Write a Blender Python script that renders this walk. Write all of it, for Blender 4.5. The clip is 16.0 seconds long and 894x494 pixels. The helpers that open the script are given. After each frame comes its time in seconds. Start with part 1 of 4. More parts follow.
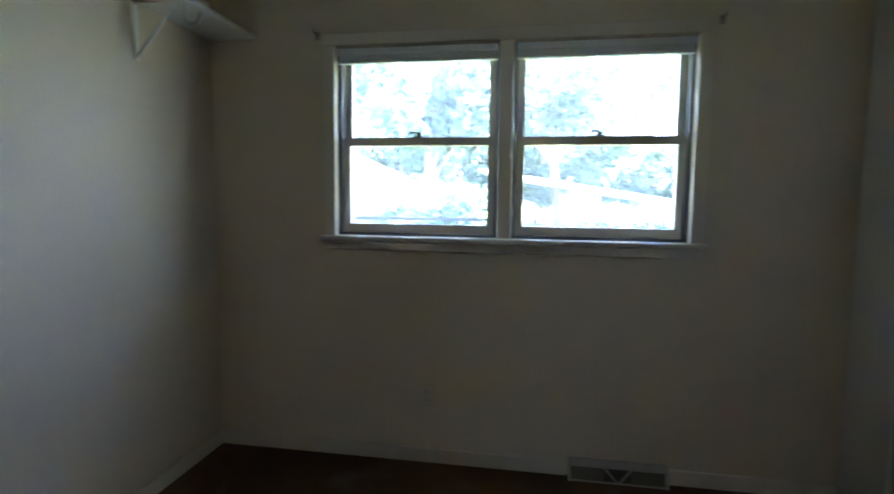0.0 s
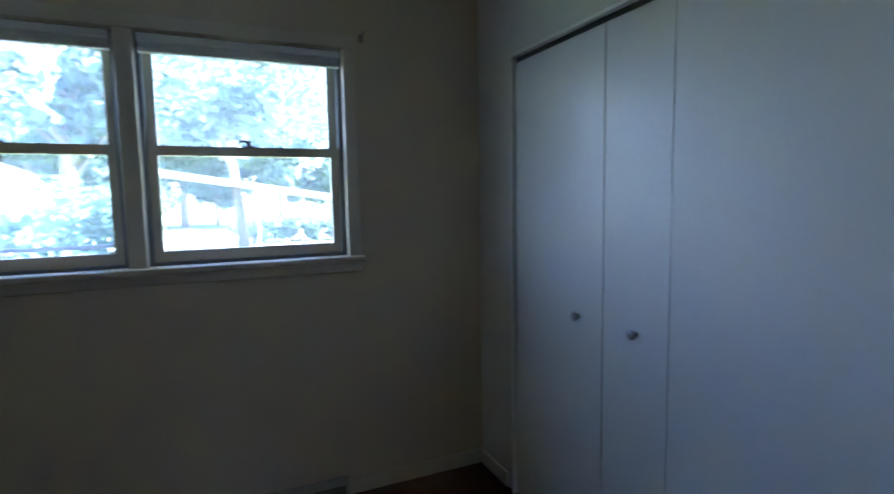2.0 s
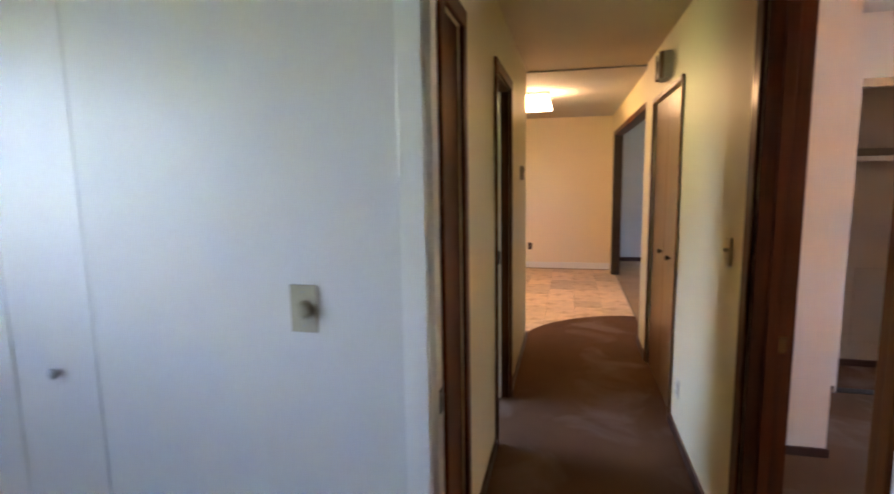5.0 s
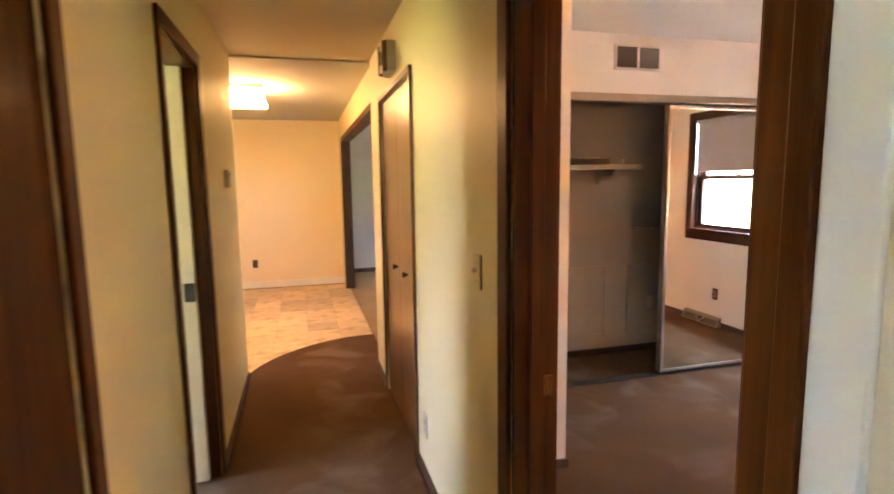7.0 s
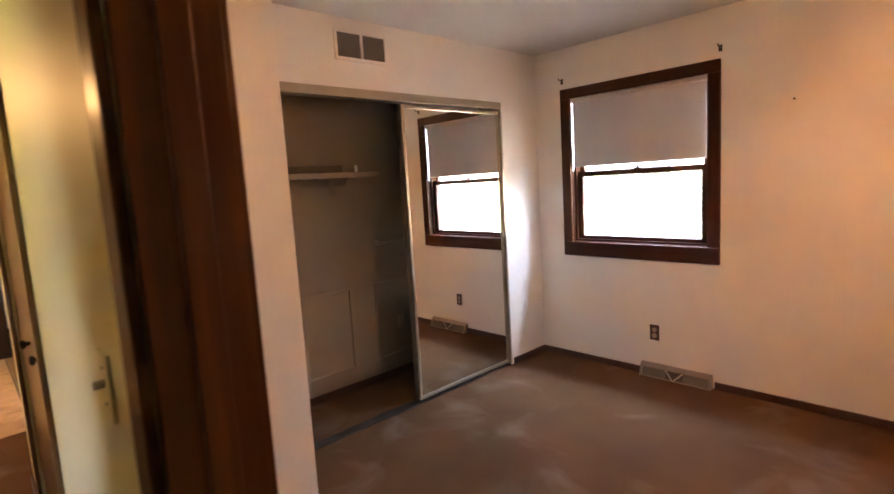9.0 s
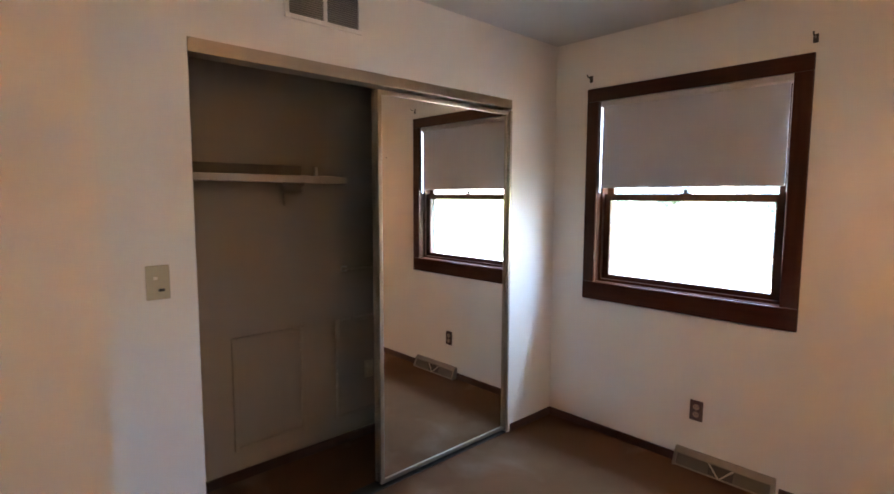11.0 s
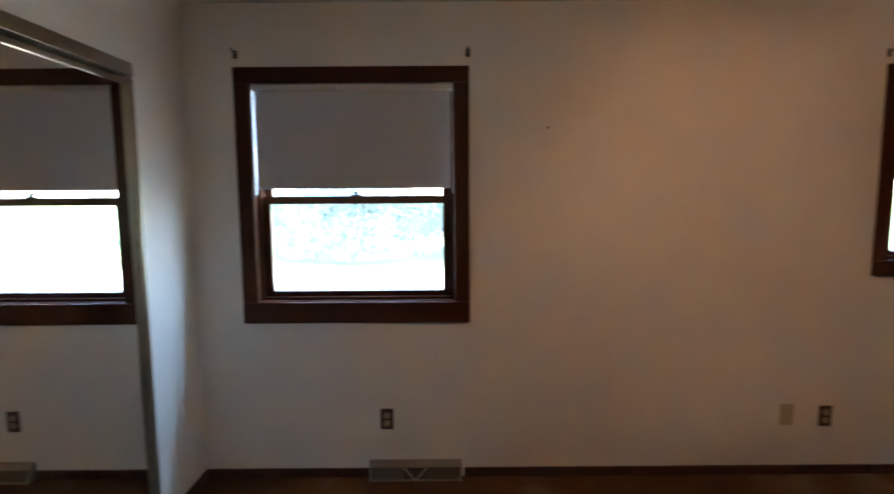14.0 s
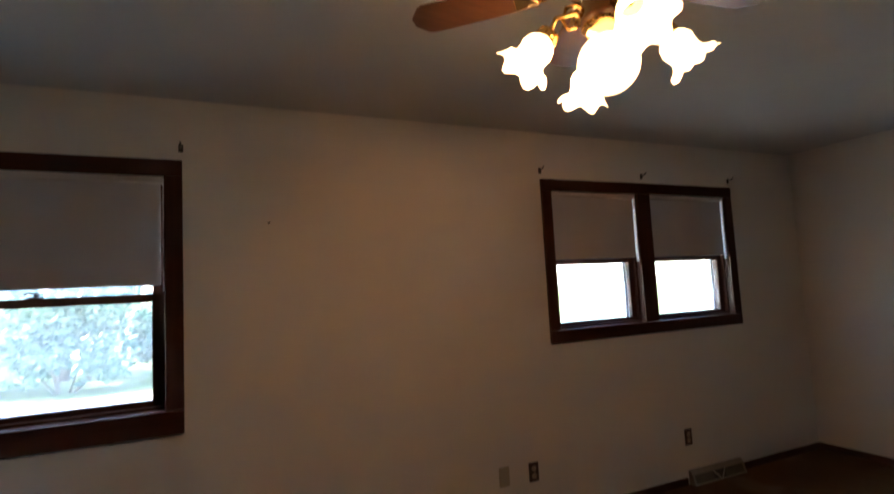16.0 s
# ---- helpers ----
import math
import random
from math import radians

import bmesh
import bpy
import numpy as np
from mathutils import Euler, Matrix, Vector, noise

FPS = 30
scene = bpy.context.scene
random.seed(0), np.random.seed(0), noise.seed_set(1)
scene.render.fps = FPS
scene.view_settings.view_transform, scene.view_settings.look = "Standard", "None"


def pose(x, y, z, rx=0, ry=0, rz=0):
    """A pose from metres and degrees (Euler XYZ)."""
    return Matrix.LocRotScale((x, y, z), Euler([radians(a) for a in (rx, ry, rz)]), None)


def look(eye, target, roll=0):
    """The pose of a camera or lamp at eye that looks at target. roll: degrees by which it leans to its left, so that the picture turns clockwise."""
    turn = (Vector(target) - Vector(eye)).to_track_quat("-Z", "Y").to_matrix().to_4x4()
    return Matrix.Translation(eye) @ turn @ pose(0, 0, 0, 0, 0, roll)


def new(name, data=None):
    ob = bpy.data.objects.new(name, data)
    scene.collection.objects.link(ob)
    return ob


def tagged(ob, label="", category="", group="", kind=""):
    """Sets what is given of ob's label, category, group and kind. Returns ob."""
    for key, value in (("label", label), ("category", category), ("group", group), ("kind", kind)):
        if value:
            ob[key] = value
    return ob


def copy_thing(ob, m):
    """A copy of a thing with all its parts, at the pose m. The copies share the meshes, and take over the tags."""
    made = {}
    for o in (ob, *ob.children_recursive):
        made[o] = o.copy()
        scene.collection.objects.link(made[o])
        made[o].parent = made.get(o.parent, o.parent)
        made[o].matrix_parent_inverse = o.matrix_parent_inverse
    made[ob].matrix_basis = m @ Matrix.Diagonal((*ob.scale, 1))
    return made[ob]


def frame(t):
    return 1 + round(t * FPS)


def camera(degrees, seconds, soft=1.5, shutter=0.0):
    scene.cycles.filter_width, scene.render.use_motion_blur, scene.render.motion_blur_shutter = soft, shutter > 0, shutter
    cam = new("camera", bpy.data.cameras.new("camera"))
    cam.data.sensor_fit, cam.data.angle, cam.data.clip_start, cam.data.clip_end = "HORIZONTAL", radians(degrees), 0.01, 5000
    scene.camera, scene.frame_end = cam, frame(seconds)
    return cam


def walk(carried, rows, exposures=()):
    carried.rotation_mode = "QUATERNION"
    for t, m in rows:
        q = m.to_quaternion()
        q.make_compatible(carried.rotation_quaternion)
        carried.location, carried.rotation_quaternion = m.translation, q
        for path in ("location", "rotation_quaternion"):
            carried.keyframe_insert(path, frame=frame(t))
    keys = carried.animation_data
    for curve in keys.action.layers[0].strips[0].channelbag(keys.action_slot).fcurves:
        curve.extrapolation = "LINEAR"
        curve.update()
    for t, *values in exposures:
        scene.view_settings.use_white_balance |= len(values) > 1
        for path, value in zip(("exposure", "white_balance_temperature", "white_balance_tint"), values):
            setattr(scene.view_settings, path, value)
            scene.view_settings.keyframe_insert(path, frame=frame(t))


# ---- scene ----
cam = camera(81.3, 16.0, 1.6, 0.5)
PATH = [
    (0, (0.609, 0.985, 1.337), (0.286, 2.951, 1.157), 0.7),
    (0.5, (0.614, 1.01, 1.384), (0.606, 3.001, 1.185), -0.3),
    (1, (0.756, 1.065, 1.366), (0.963, 3.048, 1.203), -0.8),
    (1.5, (0.804, 1.092, 1.393), (1.285, 3.025, 1.219), -0.1),
    (2, (0.765, 1.118, 1.419), (1.567, 2.941, 1.225), -1.0),
    (2.5, (0.685, 1.159, 1.456), (1.811, 2.799, 1.247), -1.5),
    (3, (0.621, 1.174, 1.494), (2.049, 2.548, 1.225), -1.9),
    (3.5, (0.683, 1.131, 1.474), (2.287, 2.302, 1.235), -1.5),
    (4, (0.702, 1.098, 1.48), (2.459, 2.024, 1.244), -1.6),
    (4.5, (0.75, 1.051, 1.484), (2.601, 1.764, 1.226), -1.6),
    (4.7, (0.79, 1.024, 1.491), (2.676, 1.635, 1.229), -1.3),
    (6.8, (1.471, 0.937, 1.464), (3.404, 0.498, 1.201), -0.8),
    (7, (1.523, 0.915, 1.466), (3.436, 0.387, 1.219), -0.8),
    (7.5, (1.765, 0.850, 1.447), (3.603, 0.112, 1.186), -1.3),
    (8, (1.916, 0.824, 1.468), (3.603, -0.226, 1.24), -4.9),
    (8.5, (2.052, 0.678, 1.467), (3.556, -0.617, 1.216), -3.8),
    (8.7, (2.075, 0.625, 1.468), (3.519, -0.736, 1.215), -3.8),
    (10.8, (2.602, -0.111, 1.493), (4.086, -1.437, 1.292), -0.6),
    (11, (2.666, -0.149, 1.48), (4.125, -1.503, 1.287), 0.2),
    (11.5, (2.818, -0.232, 1.445), (4.172, -1.694, 1.336), -2.7),
    (12, (3.03, -0.353, 1.528), (4.248, -1.93, 1.361), -1.7),
    (12.5, (3.131, -0.449, 1.505), (4.259, -2.092, 1.343), -0.5),
    (13, (3.326, -0.356, 1.443), (4.154, -2.173, 1.311), -0.2),
    (13.5, (3.476, -0.349, 1.478), (3.88, -2.299, 1.298), -2.0),
    (14, (3.428, -0.366, 1.514), (3.426, -2.355, 1.305), -0.4),
    (14.5, (3.339, -0.366, 1.526), (3.072, -2.337, 1.315), -0.9),
    (15, (3.282, -0.317, 1.482), (2.729, -2.234, 1.341), -0.8),
    (15.5, (3.175, -0.227, 1.433), (2.434, -2.084, 1.385), -2.3),
    (16, (3.184, -0.237, 1.438), (2.361, -2.052, 1.606), -3.0),
]
EXPOSURES = [(0.0, 4.9, 6100, 26), (1.5, 4.55, 5600, 27), (2.5, 4.45, 5500, 27), (3.5, 5.15, 5800, 29), (4.5, 5.8, 6100, 31), (4.7, 5.9, 6300, 31),
             (6.8, 6.7, 8400, 32), (7.5, 6.7, 8600, 32), (8.5, 6.3, 8600, 32), (10.8, 5.65, 7100, 21), (12.0, 5.4, 6500, 14), (13.0, 5.1, 6300, 11), (14.5, 4.5, 6300, 10), (16.0, 4.0, 6600, 11)]
walk(cam, [(t, look(e, g, r)) for t, e, g, r in PATH], EXPOSURES)

# ---- world, sun, lights ----
world = bpy.data.worlds.new("sky")
scene.world = world
world.use_nodes = True
wn = world.node_tree
sky = wn.nodes.new("ShaderNodeTexSky")
sky.sky_type = "NISHITA"
sky.sun_disc = False
sky.sun_elevation = radians(50)
sky.sun_rotation = radians(101)
sky.ozone_density = 4.0
wn.nodes["Background"].inputs["Strength"].default_value = 0.15
wn.links.new(sky.outputs["Color"], wn.nodes["Background"].inputs["Color"])

sun_data = bpy.data.lights.new("sun", "SUN")
sun_data.energy, sun_data.angle, sun_data.color = 5.0, radians(0.5), (1.0, 0.95, 0.88)
sun = new("sun", sun_data)
sun.matrix_basis = look((30 * math.sin(radians(101)) * math.cos(radians(50)), 30 * math.cos(radians(101)) * math.cos(radians(50)), 30 * math.sin(radians(50))), (0, 0, 0))

# area lamps added outside, above the lower panes, to strengthen the skylight under the shades
for wx, ww, wz, wp in ((3.893, 0.96, 1.80, 2.3), (0.80, 0.68, 1.84, 0.18), (-0.076, 0.72, 1.84, 0.18)):
    sd = bpy.data.lights.new("added_skylight", "AREA")
    sd.shape, sd.size, sd.size_y, sd.energy, sd.color = "RECTANGLE", ww, 0.42, wp, (0.40, 0.66, 1.0)
    new("added_skylight", sd).matrix_basis = look((wx, -3.30, wz), (wx, 0.0, wz - 1.4))

BULB_POWER = 0.46     # bulb that shines out of the fan's tulip shade towards the windows
FAN_GLOW = 0.37      # emission of the fan's glass shades
DINING_GLOW = 0.85   # emission of the dining fixture's glass


# ---- materials ----
def material(name, colour, rough=0.6, var=0.12, scale=3.0, fine=60.0, bump=0.02, metal=0.0, dirt=None, grain=False, spec=0.5, coat=0.0, per_object=0.0):
    m = bpy.data.materials.new(name)
    m.use_nodes = True
    nt = m.node_tree
    b = nt.nodes["Principled BSDF"]
    b.inputs["Roughness"].default_value = rough
    b.inputs["Metallic"].default_value = metal
    b.inputs["Specular IOR Level"].default_value = spec
    b.inputs["Coat Weight"].default_value = coat
    b.inputs["Coat Roughness"].default_value = 0.16
    tc = nt.nodes.new("ShaderNodeTexCoord")
    mp = nt.nodes.new("ShaderNodeMapping")
    nt.links.new(tc.outputs["Object"], mp.inputs["Vector"])
    if grain:
        mp.inputs["Scale"].default_value = grain
    n1 = nt.nodes.new("ShaderNodeTexNoise")
    n1.inputs["Scale"].default_value = scale
    n1.inputs["Detail"].default_value = 5
    n2 = nt.nodes.new("ShaderNodeTexNoise")
    n2.inputs["Scale"].default_value = fine
    n2.inputs["Detail"].default_value = 3
    nt.links.new(mp.outputs["Vector"], n1.inputs["Vector"])
    nt.links.new(mp.outputs["Vector"], n2.inputs["Vector"])
    mix = nt.nodes.new("ShaderNodeMix")
    mix.data_type = "RGBA"
    lo = [c * (1 - var) for c in colour]
    hi = [min(1, c * (1 + var)) for c in colour]
    mix.inputs["A"].default_value = (*lo, 1)
    mix.inputs["B"].default_value = (*hi, 1)
    add = nt.nodes.new("ShaderNodeMath")
    add.operation = "MULTIPLY_ADD"
    add.inputs[1].default_value = 0.35
    nt.links.new(n2.outputs["Fac"], add.inputs[0])
    sc = nt.nodes.new("ShaderNodeMath")
    sc.operation = "MULTIPLY_ADD"
    sc.inputs[1].default_value = 1.6
    sc.inputs[2].default_value = -0.48
    nt.links.new(n1.outputs["Fac"], sc.inputs[0])
    nt.links.new(sc.outputs[0], add.inputs[2])
    nt.links.new(add.outputs[0], mix.inputs["Factor"])
    out = mix.outputs["Result"]
    if dirt:
        d = nt.nodes.new("ShaderNodeTexNoise")
        d.inputs["Scale"].default_value = dirt[1]
        d.inputs["Detail"].default_value = 6
        d.inputs["Distortion"].default_value = 0.6
        nt.links.new(tc.outputs["Object"], d.inputs["Vector"])
        ramp = nt.nodes.new("ShaderNodeValToRGB")
        ramp.color_ramp.elements[0].position = dirt[2]
        ramp.color_ramp.elements[1].position = dirt[2] + 0.16
        nt.links.new(d.outputs["Fac"], ramp.inputs["Fac"])
        dm = nt.nodes.new("ShaderNodeMix")
        dm.data_type = "RGBA"
        dm.inputs["B"].default_value = (*dirt[0], 1)
        sc2 = nt.nodes.new("ShaderNodeMath")
        sc2.operation = "MULTIPLY"
        sc2.inputs[1].default_value = dirt[3]
        nt.links.new(ramp.outputs["Color"], sc2.inputs[0])
        nt.links.new(sc2.outputs[0], dm.inputs["Factor"])
        nt.links.new(out, dm.inputs["A"])
        out = dm.outputs["Result"]
    if per_object:
        oi = nt.nodes.new("ShaderNodeObjectInfo")
        hs = nt.nodes.new("ShaderNodeHueSaturation")
        mr = nt.nodes.new("ShaderNodeMapRange")
        mr.inputs["To Min"].default_value = 1 - per_object
        mr.inputs["To Max"].default_value = 1 + per_object
        nt.links.new(oi.outputs["Random"], mr.inputs["Value"])
        nt.links.new(mr.outputs["Result"], hs.inputs["Value"])
        nt.links.new(out, hs.inputs["Color"])
        out = hs.outputs["Color"]
    nt.links.new(out, b.inputs["Base Color"])
    if bump:
        bp = nt.nodes.new("ShaderNodeBump")
        bp.inputs["Strength"].default_value = min(1.0, bump * 10)
        bp.inputs["Distance"].default_value = 0.01 * bump * 10
        nt.links.new(n2.outputs["Fac"], bp.inputs["Height"])
        nt.links.new(bp.outputs["Normal"], b.inputs["Normal"])
    return m


def glowing(name, colour, strength):
    m = bpy.data.materials.new(name)
    m.use_nodes = True
    b = m.node_tree.nodes["Principled BSDF"]
    b.inputs["Base Color"].default_value = (0.9, 0.88, 0.82, 1)
    b.inputs["Roughness"].default_value = 0.3
    b.inputs["Emission Color"].default_value = (*colour, 1)
    b.inputs["Emission Strength"].default_value = strength
    return m


def glass_material(name, film):
    """Clear glass with a thin film of dust, thickened to add a pale haze."""
    m = bpy.data.materials.new(name)
    m.use_nodes = True
    nt = m.node_tree
    b = nt.nodes["Principled BSDF"]
    b.inputs["Base Color"].default_value = (0.96, 0.99, 0.98, 1)
    b.inputs["Roughness"].default_value = 0.0
    b.inputs["Transmission Weight"].default_value = 1.0
    b.inputs["IOR"].default_value = 1.45
    tr = nt.nodes.new("ShaderNodeBsdfTranslucent")
    tr.inputs["Color"].default_value = (0.82, 0.88, 0.9, 1)
    mx = nt.nodes.new("ShaderNodeMixShader")
    n = nt.nodes.new("ShaderNodeTexNoise")
    n.inputs["Scale"].default_value = 5.0
    mr = nt.nodes.new("ShaderNodeMapRange")
    mr.inputs["To Min"].default_value = film * 0.7
    mr.inputs["To Max"].default_value = film * 1.3
    nt.links.new(n.outputs["Fac"], mr.inputs["Value"])
    nt.links.new(mr.outputs["Result"], mx.inputs["Fac"])
    nt.links.new(b.outputs["BSDF"], mx.inputs[1])
    nt.links.new(tr.outputs["BSDF"], mx.inputs[2])
    nt.links.new(mx.outputs["Shader"], nt.nodes["Material Output"].inputs["Surface"])
    return m


# the closet wall's white paint, with warm bounced light put into its colour
M_WALL_A = material("warm_bounced_wall_paint", (0.67, 0.56, 0.41), 0.55, 0.03, 1.2, 180, 0.006, dirt=((0.5, 0.46, 0.4), 1.3, 0.66, 0.25))
M_WALL_B = material("cream_wall_paint", (0.70, 0.66, 0.60), 0.6, 0.03, 1.1, 160, 0.008, dirt=((0.52, 0.46, 0.39), 1.1, 0.66, 0.3))
M_WALL_HALL = material("yellow_cream_wall_paint", (0.72, 0.62, 0.37), 0.5, 0.03, 1.1, 160, 0.008, dirt=((0.55, 0.47, 0.33), 1.4, 0.66, 0.25))
M_WALL_DINING = material("tan_wall_paint", (0.74, 0.62, 0.42), 0.6, 0.03, 1.1, 160, 0.008)
M_WALL_LIVING = material("grey_wall_paint", (0.62, 0.62, 0.60), 0.6, 0.03, 1.1, 160, 0.008)
M_CEILING_HALL = material("tan_ceiling_paint", (0.66, 0.55, 0.39), 0.8, 0.05, 2.0, 120, 0.03)
M_CEILING = material("ceiling_plaster", (0.52, 0.51, 0.48), 0.9, 0.05, 2.0, 120, 0.03)
M_TRIM_WHITE = material("white_gloss_paint", (0.74, 0.72, 0.67), 0.35, 0.03, 4, 120, 0.004, dirt=((0.45, 0.42, 0.37), 5, 0.68, 0.4))
M_TRIM_A = material("off_white_gloss_paint", (0.68, 0.60, 0.48), 0.38, 0.04, 4, 120, 0.004, dirt=((0.45, 0.40, 0.33), 5, 0.66, 0.4))
M_DOOR_WHITE = material("white_door_paint", (0.64, 0.615, 0.575), 0.36, 0.03, 2, 90, 0.006, dirt=((0.5, 0.455, 0.38), 2.2, 0.68, 0.25))
M_WOOD_DARK = material("dark_varnished_wood", (0.085, 0.024, 0.0055), 0.40, 0.45, 2.5, 30, 0.01, grain=(14, 14, 0.9), coat=0.12, spec=0.06)
M_WOOD_WIN = material("dark_stained_window_wood", (0.050, 0.0135, 0.0042), 0.38, 0.4, 2.5, 30, 0.01, grain=(14, 14, 0.9), coat=0.03, spec=0.2)
M_WOOD_DARK_H = material("dark_varnished_wood_crosswise", (0.085, 0.024, 0.0055), 0.40, 0.45, 2.5, 30, 0.01, grain=(0.9, 14, 14), coat=0.12, spec=0.06)
M_WOOD_WIN_H = material("dark_stained_window_wood_crosswise", (0.050, 0.0135, 0.0042), 0.38, 0.4, 2.5, 30, 0.01, grain=(0.9, 14, 14), coat=0.03, spec=0.2)
M_WOOD_DOOR = material("brown_birch_door", (0.18, 0.083, 0.03), 0.3, 0.3, 2.0, 26, 0.006, grain=(9, 9, 0.5), coat=0.4)
M_WOOD_BASE = material("dark_base_wood", (0.06, 0.024, 0.014), 0.45, 0.35, 2.5, 30, 0.01, grain=(0.8, 0.8, 14))
M_POST = material("near_black_stained_wood", (0.03, 0.02, 0.015), 0.4, 0.3, 2.5, 30, 0.01, grain=(10, 10, 0.6))
# closet interior's shade is put into this darker copy of the cream paint
M_CLOSET = material("shaded_closet_paint", (0.37, 0.32, 0.26), 0.7, 0.04, 1.1, 160, 0.008, dirt=((0.33, 0.28, 0.23), 1.4, 0.6, 0.35))
M_CARPET = material("brown_carpet", (0.125, 0.064, 0.031), 0.98, 0.25, 2.2, 420, 0.08, dirt=((0.27, 0.205, 0.16), 2.1, 0.54, 0.42), spec=0.1)
M_CARPET_TAN = material("tan_carpet", (0.32, 0.23, 0.14), 0.98, 0.2, 2.2, 420, 0.08, spec=0.1)
M_SUBFLOOR = material("subfloor", (0.25, 0.2, 0.15), 0.9, 0.15, 3, 60, 0.02)
M_TILE = material("beige_vinyl_tile", (0.60, 0.43, 0.26), 0.38, 0.25, 7, 40, 0.006, dirt=((0.36, 0.22, 0.11), 5.5, 0.50, 0.7), per_object=0.25)
M_GLASS = glass_material("window_glass", 0.05)
M_GLASS_HAZY = glass_material("hazy_window_glass", 0.055)
M_SHADE = material("grey_roller_fabric", (0.47, 0.45, 0.455), 0.85, 0.04, 3, 500, 0.0)
M_SHADE_TOP = material("pale_grey_fabric", (0.52, 0.48, 0.45), 0.7, 0.05, 3, 300, 0.01)
M_SHADE_WHITE = material("white_shade_fabric", (0.78, 0.78, 0.77), 0.7, 0.03, 3, 300, 0.01)
M_TRACK = material("grey_sash_track", (0.2, 0.2, 0.2), 0.5, 0.08, 6, 90, 0.004)
M_ALU = material("dull_aluminium", (0.5, 0.51, 0.52), 0.35, 0.08, 6, 90, 0.004, metal=0.9)
M_BRONZE = material("brushed_bronze_metal", (0.36, 0.31, 0.24), 0.36, 0.1, 6, 90, 0.004, metal=0.85)
M_BRASS = material("polished_brass", (0.85, 0.58, 0.22), 0.18, 0.06, 8, 90, 0.002, metal=1.0)
M_DARKMETAL = material("dark_oiled_metal", (0.05, 0.045, 0.04), 0.4, 0.15, 9, 90, 0.004, metal=0.7)
M_BLACK = material("black_plastic", (0.02, 0.02, 0.02), 0.35, 0.1, 9, 90, 0.002)
M_IVORY = material("ivory_plastic", (0.62, 0.55, 0.42), 0.38, 0.05, 9, 120, 0.002)
M_AGED = material("aged_ivory_plastic", (0.39, 0.34, 0.23), 0.4, 0.06, 9, 120, 0.002)
M_BROWNPLATE = material("brown_plastic", (0.045, 0.018, 0.012), 0.35, 0.1, 9, 120, 0.002)
M_TANPLASTIC = material("tan_plastic", (0.29, 0.21, 0.15), 0.38, 0.06, 9, 120, 0.002)
M_WHITEPLASTIC = material("white_plastic", (0.75, 0.74, 0.7), 0.35, 0.04, 9, 120, 0.002)
M_REGISTER_PALE = material("pale_enamel_metal", (0.42, 0.38, 0.32), 0.4, 0.08, 8, 90, 0.004, dirt=((0.36, 0.31, 0.25), 9, 0.62, 0.5))
M_REGISTER_TAN = material("beige_enamel_metal", (0.26, 0.225, 0.175), 0.4, 0.08, 8, 90, 0.004, dirt=((0.3, 0.25, 0.2), 9, 0.62, 0.5))
# shade on the register's front is put into this dark olive
M_REG_FACE = material("shaded_olive_enamel_metal", (0.12, 0.105, 0.075), 0.5, 0.15, 12, 90, 0.004)
M_REG_VEE = material("pale_scuffed_enamel_metal", (0.5, 0.46, 0.38), 0.4, 0.12, 12, 90, 0.004)
# dark sheet colour that stands for shade behind louvres and slats
M_REG_DARK = material("register_shadow_metal", (0.07, 0.06, 0.05), 0.6, 0.15, 12, 90, 0.004)
M_VENT = material("grey_vent_enamel", (0.19, 0.17, 0.145), 0.6, 0.15, 12, 90, 0.004)
M_KNOB = material("dull_nickel", (0.35, 0.33, 0.3), 0.3, 0.1, 9, 90, 0.002, metal=0.8)
M_FANWOOD = material("fan_blade_walnut", (0.13, 0.055, 0.028), 0.35, 0.3, 3, 30, 0.006, grain=(1.2, 16, 16), coat=0.3)
M_GLOW = glowing("lit_opal_glass", (1.0, 0.56, 0.25), FAN_GLOW)
M_GLOW_D = glowing("lit_frosted_glass", (1.0, 0.64, 0.29), DINING_GLOW)
M_MIRROR = material("mirror_silver", (0.86, 0.88, 0.87), 0.015, 0.0, 2, 20, 0.0, metal=1.0)
M_GRASS = material("lawn_grass", (0.11, 0.155, 0.055), 0.9, 0.3, 0.6, 60, 0.08, spec=0.2)
M_LEAF = material("tree_leaves", (0.055, 0.09, 0.075), 0.55, 0.3, 1.5, 20, 0.0, spec=0.3)
M_LEAF_B = material("bush_leaves", (0.055, 0.09, 0.075), 0.55, 0.3, 1.5, 20, 0.0, spec=0.3)
for leaf_mat in (M_LEAF, M_LEAF_B):
    lt = leaf_mat.node_tree
    thin = lt.nodes.new("ShaderNodeBsdfTranslucent")
    thin.inputs["Color"].default_value = (0.025, 0.05, 0.04, 1) if leaf_mat is M_LEAF else (0.06, 0.115, 0.09, 1)
    both = lt.nodes.new("ShaderNodeAddShader")
    surface = lt.nodes["Material Output"].inputs["Surface"]
    lt.links.new(surface.links[0].from_socket, both.inputs[0])
    lt.links.new(thin.outputs["BSDF"], both.inputs[1])
    lt.links.new(both.outputs["Shader"], surface)
M_BARK = material("tree_bark", (0.2, 0.17, 0.15), 0.95, 0.3, 4, 40, 0.1)
M_SIDING = material("pale_house_siding", (0.2, 0.21, 0.22), 0.6, 0.05, 1, 40, 0.01)
M_ROOF = material("grey_shingles", (0.22, 0.22, 0.22), 0.9, 0.2, 1.5, 50, 0.05)
M_ROOF_PALE = material("pale_metal_roofing", (0.62, 0.62, 0.6), 0.5, 0.06, 1.0, 50, 0.01)
M_WOODGREY = material("weathered_grey_wood", (0.2, 0.17, 0.14), 0.9, 0.25, 3, 40, 0.03)
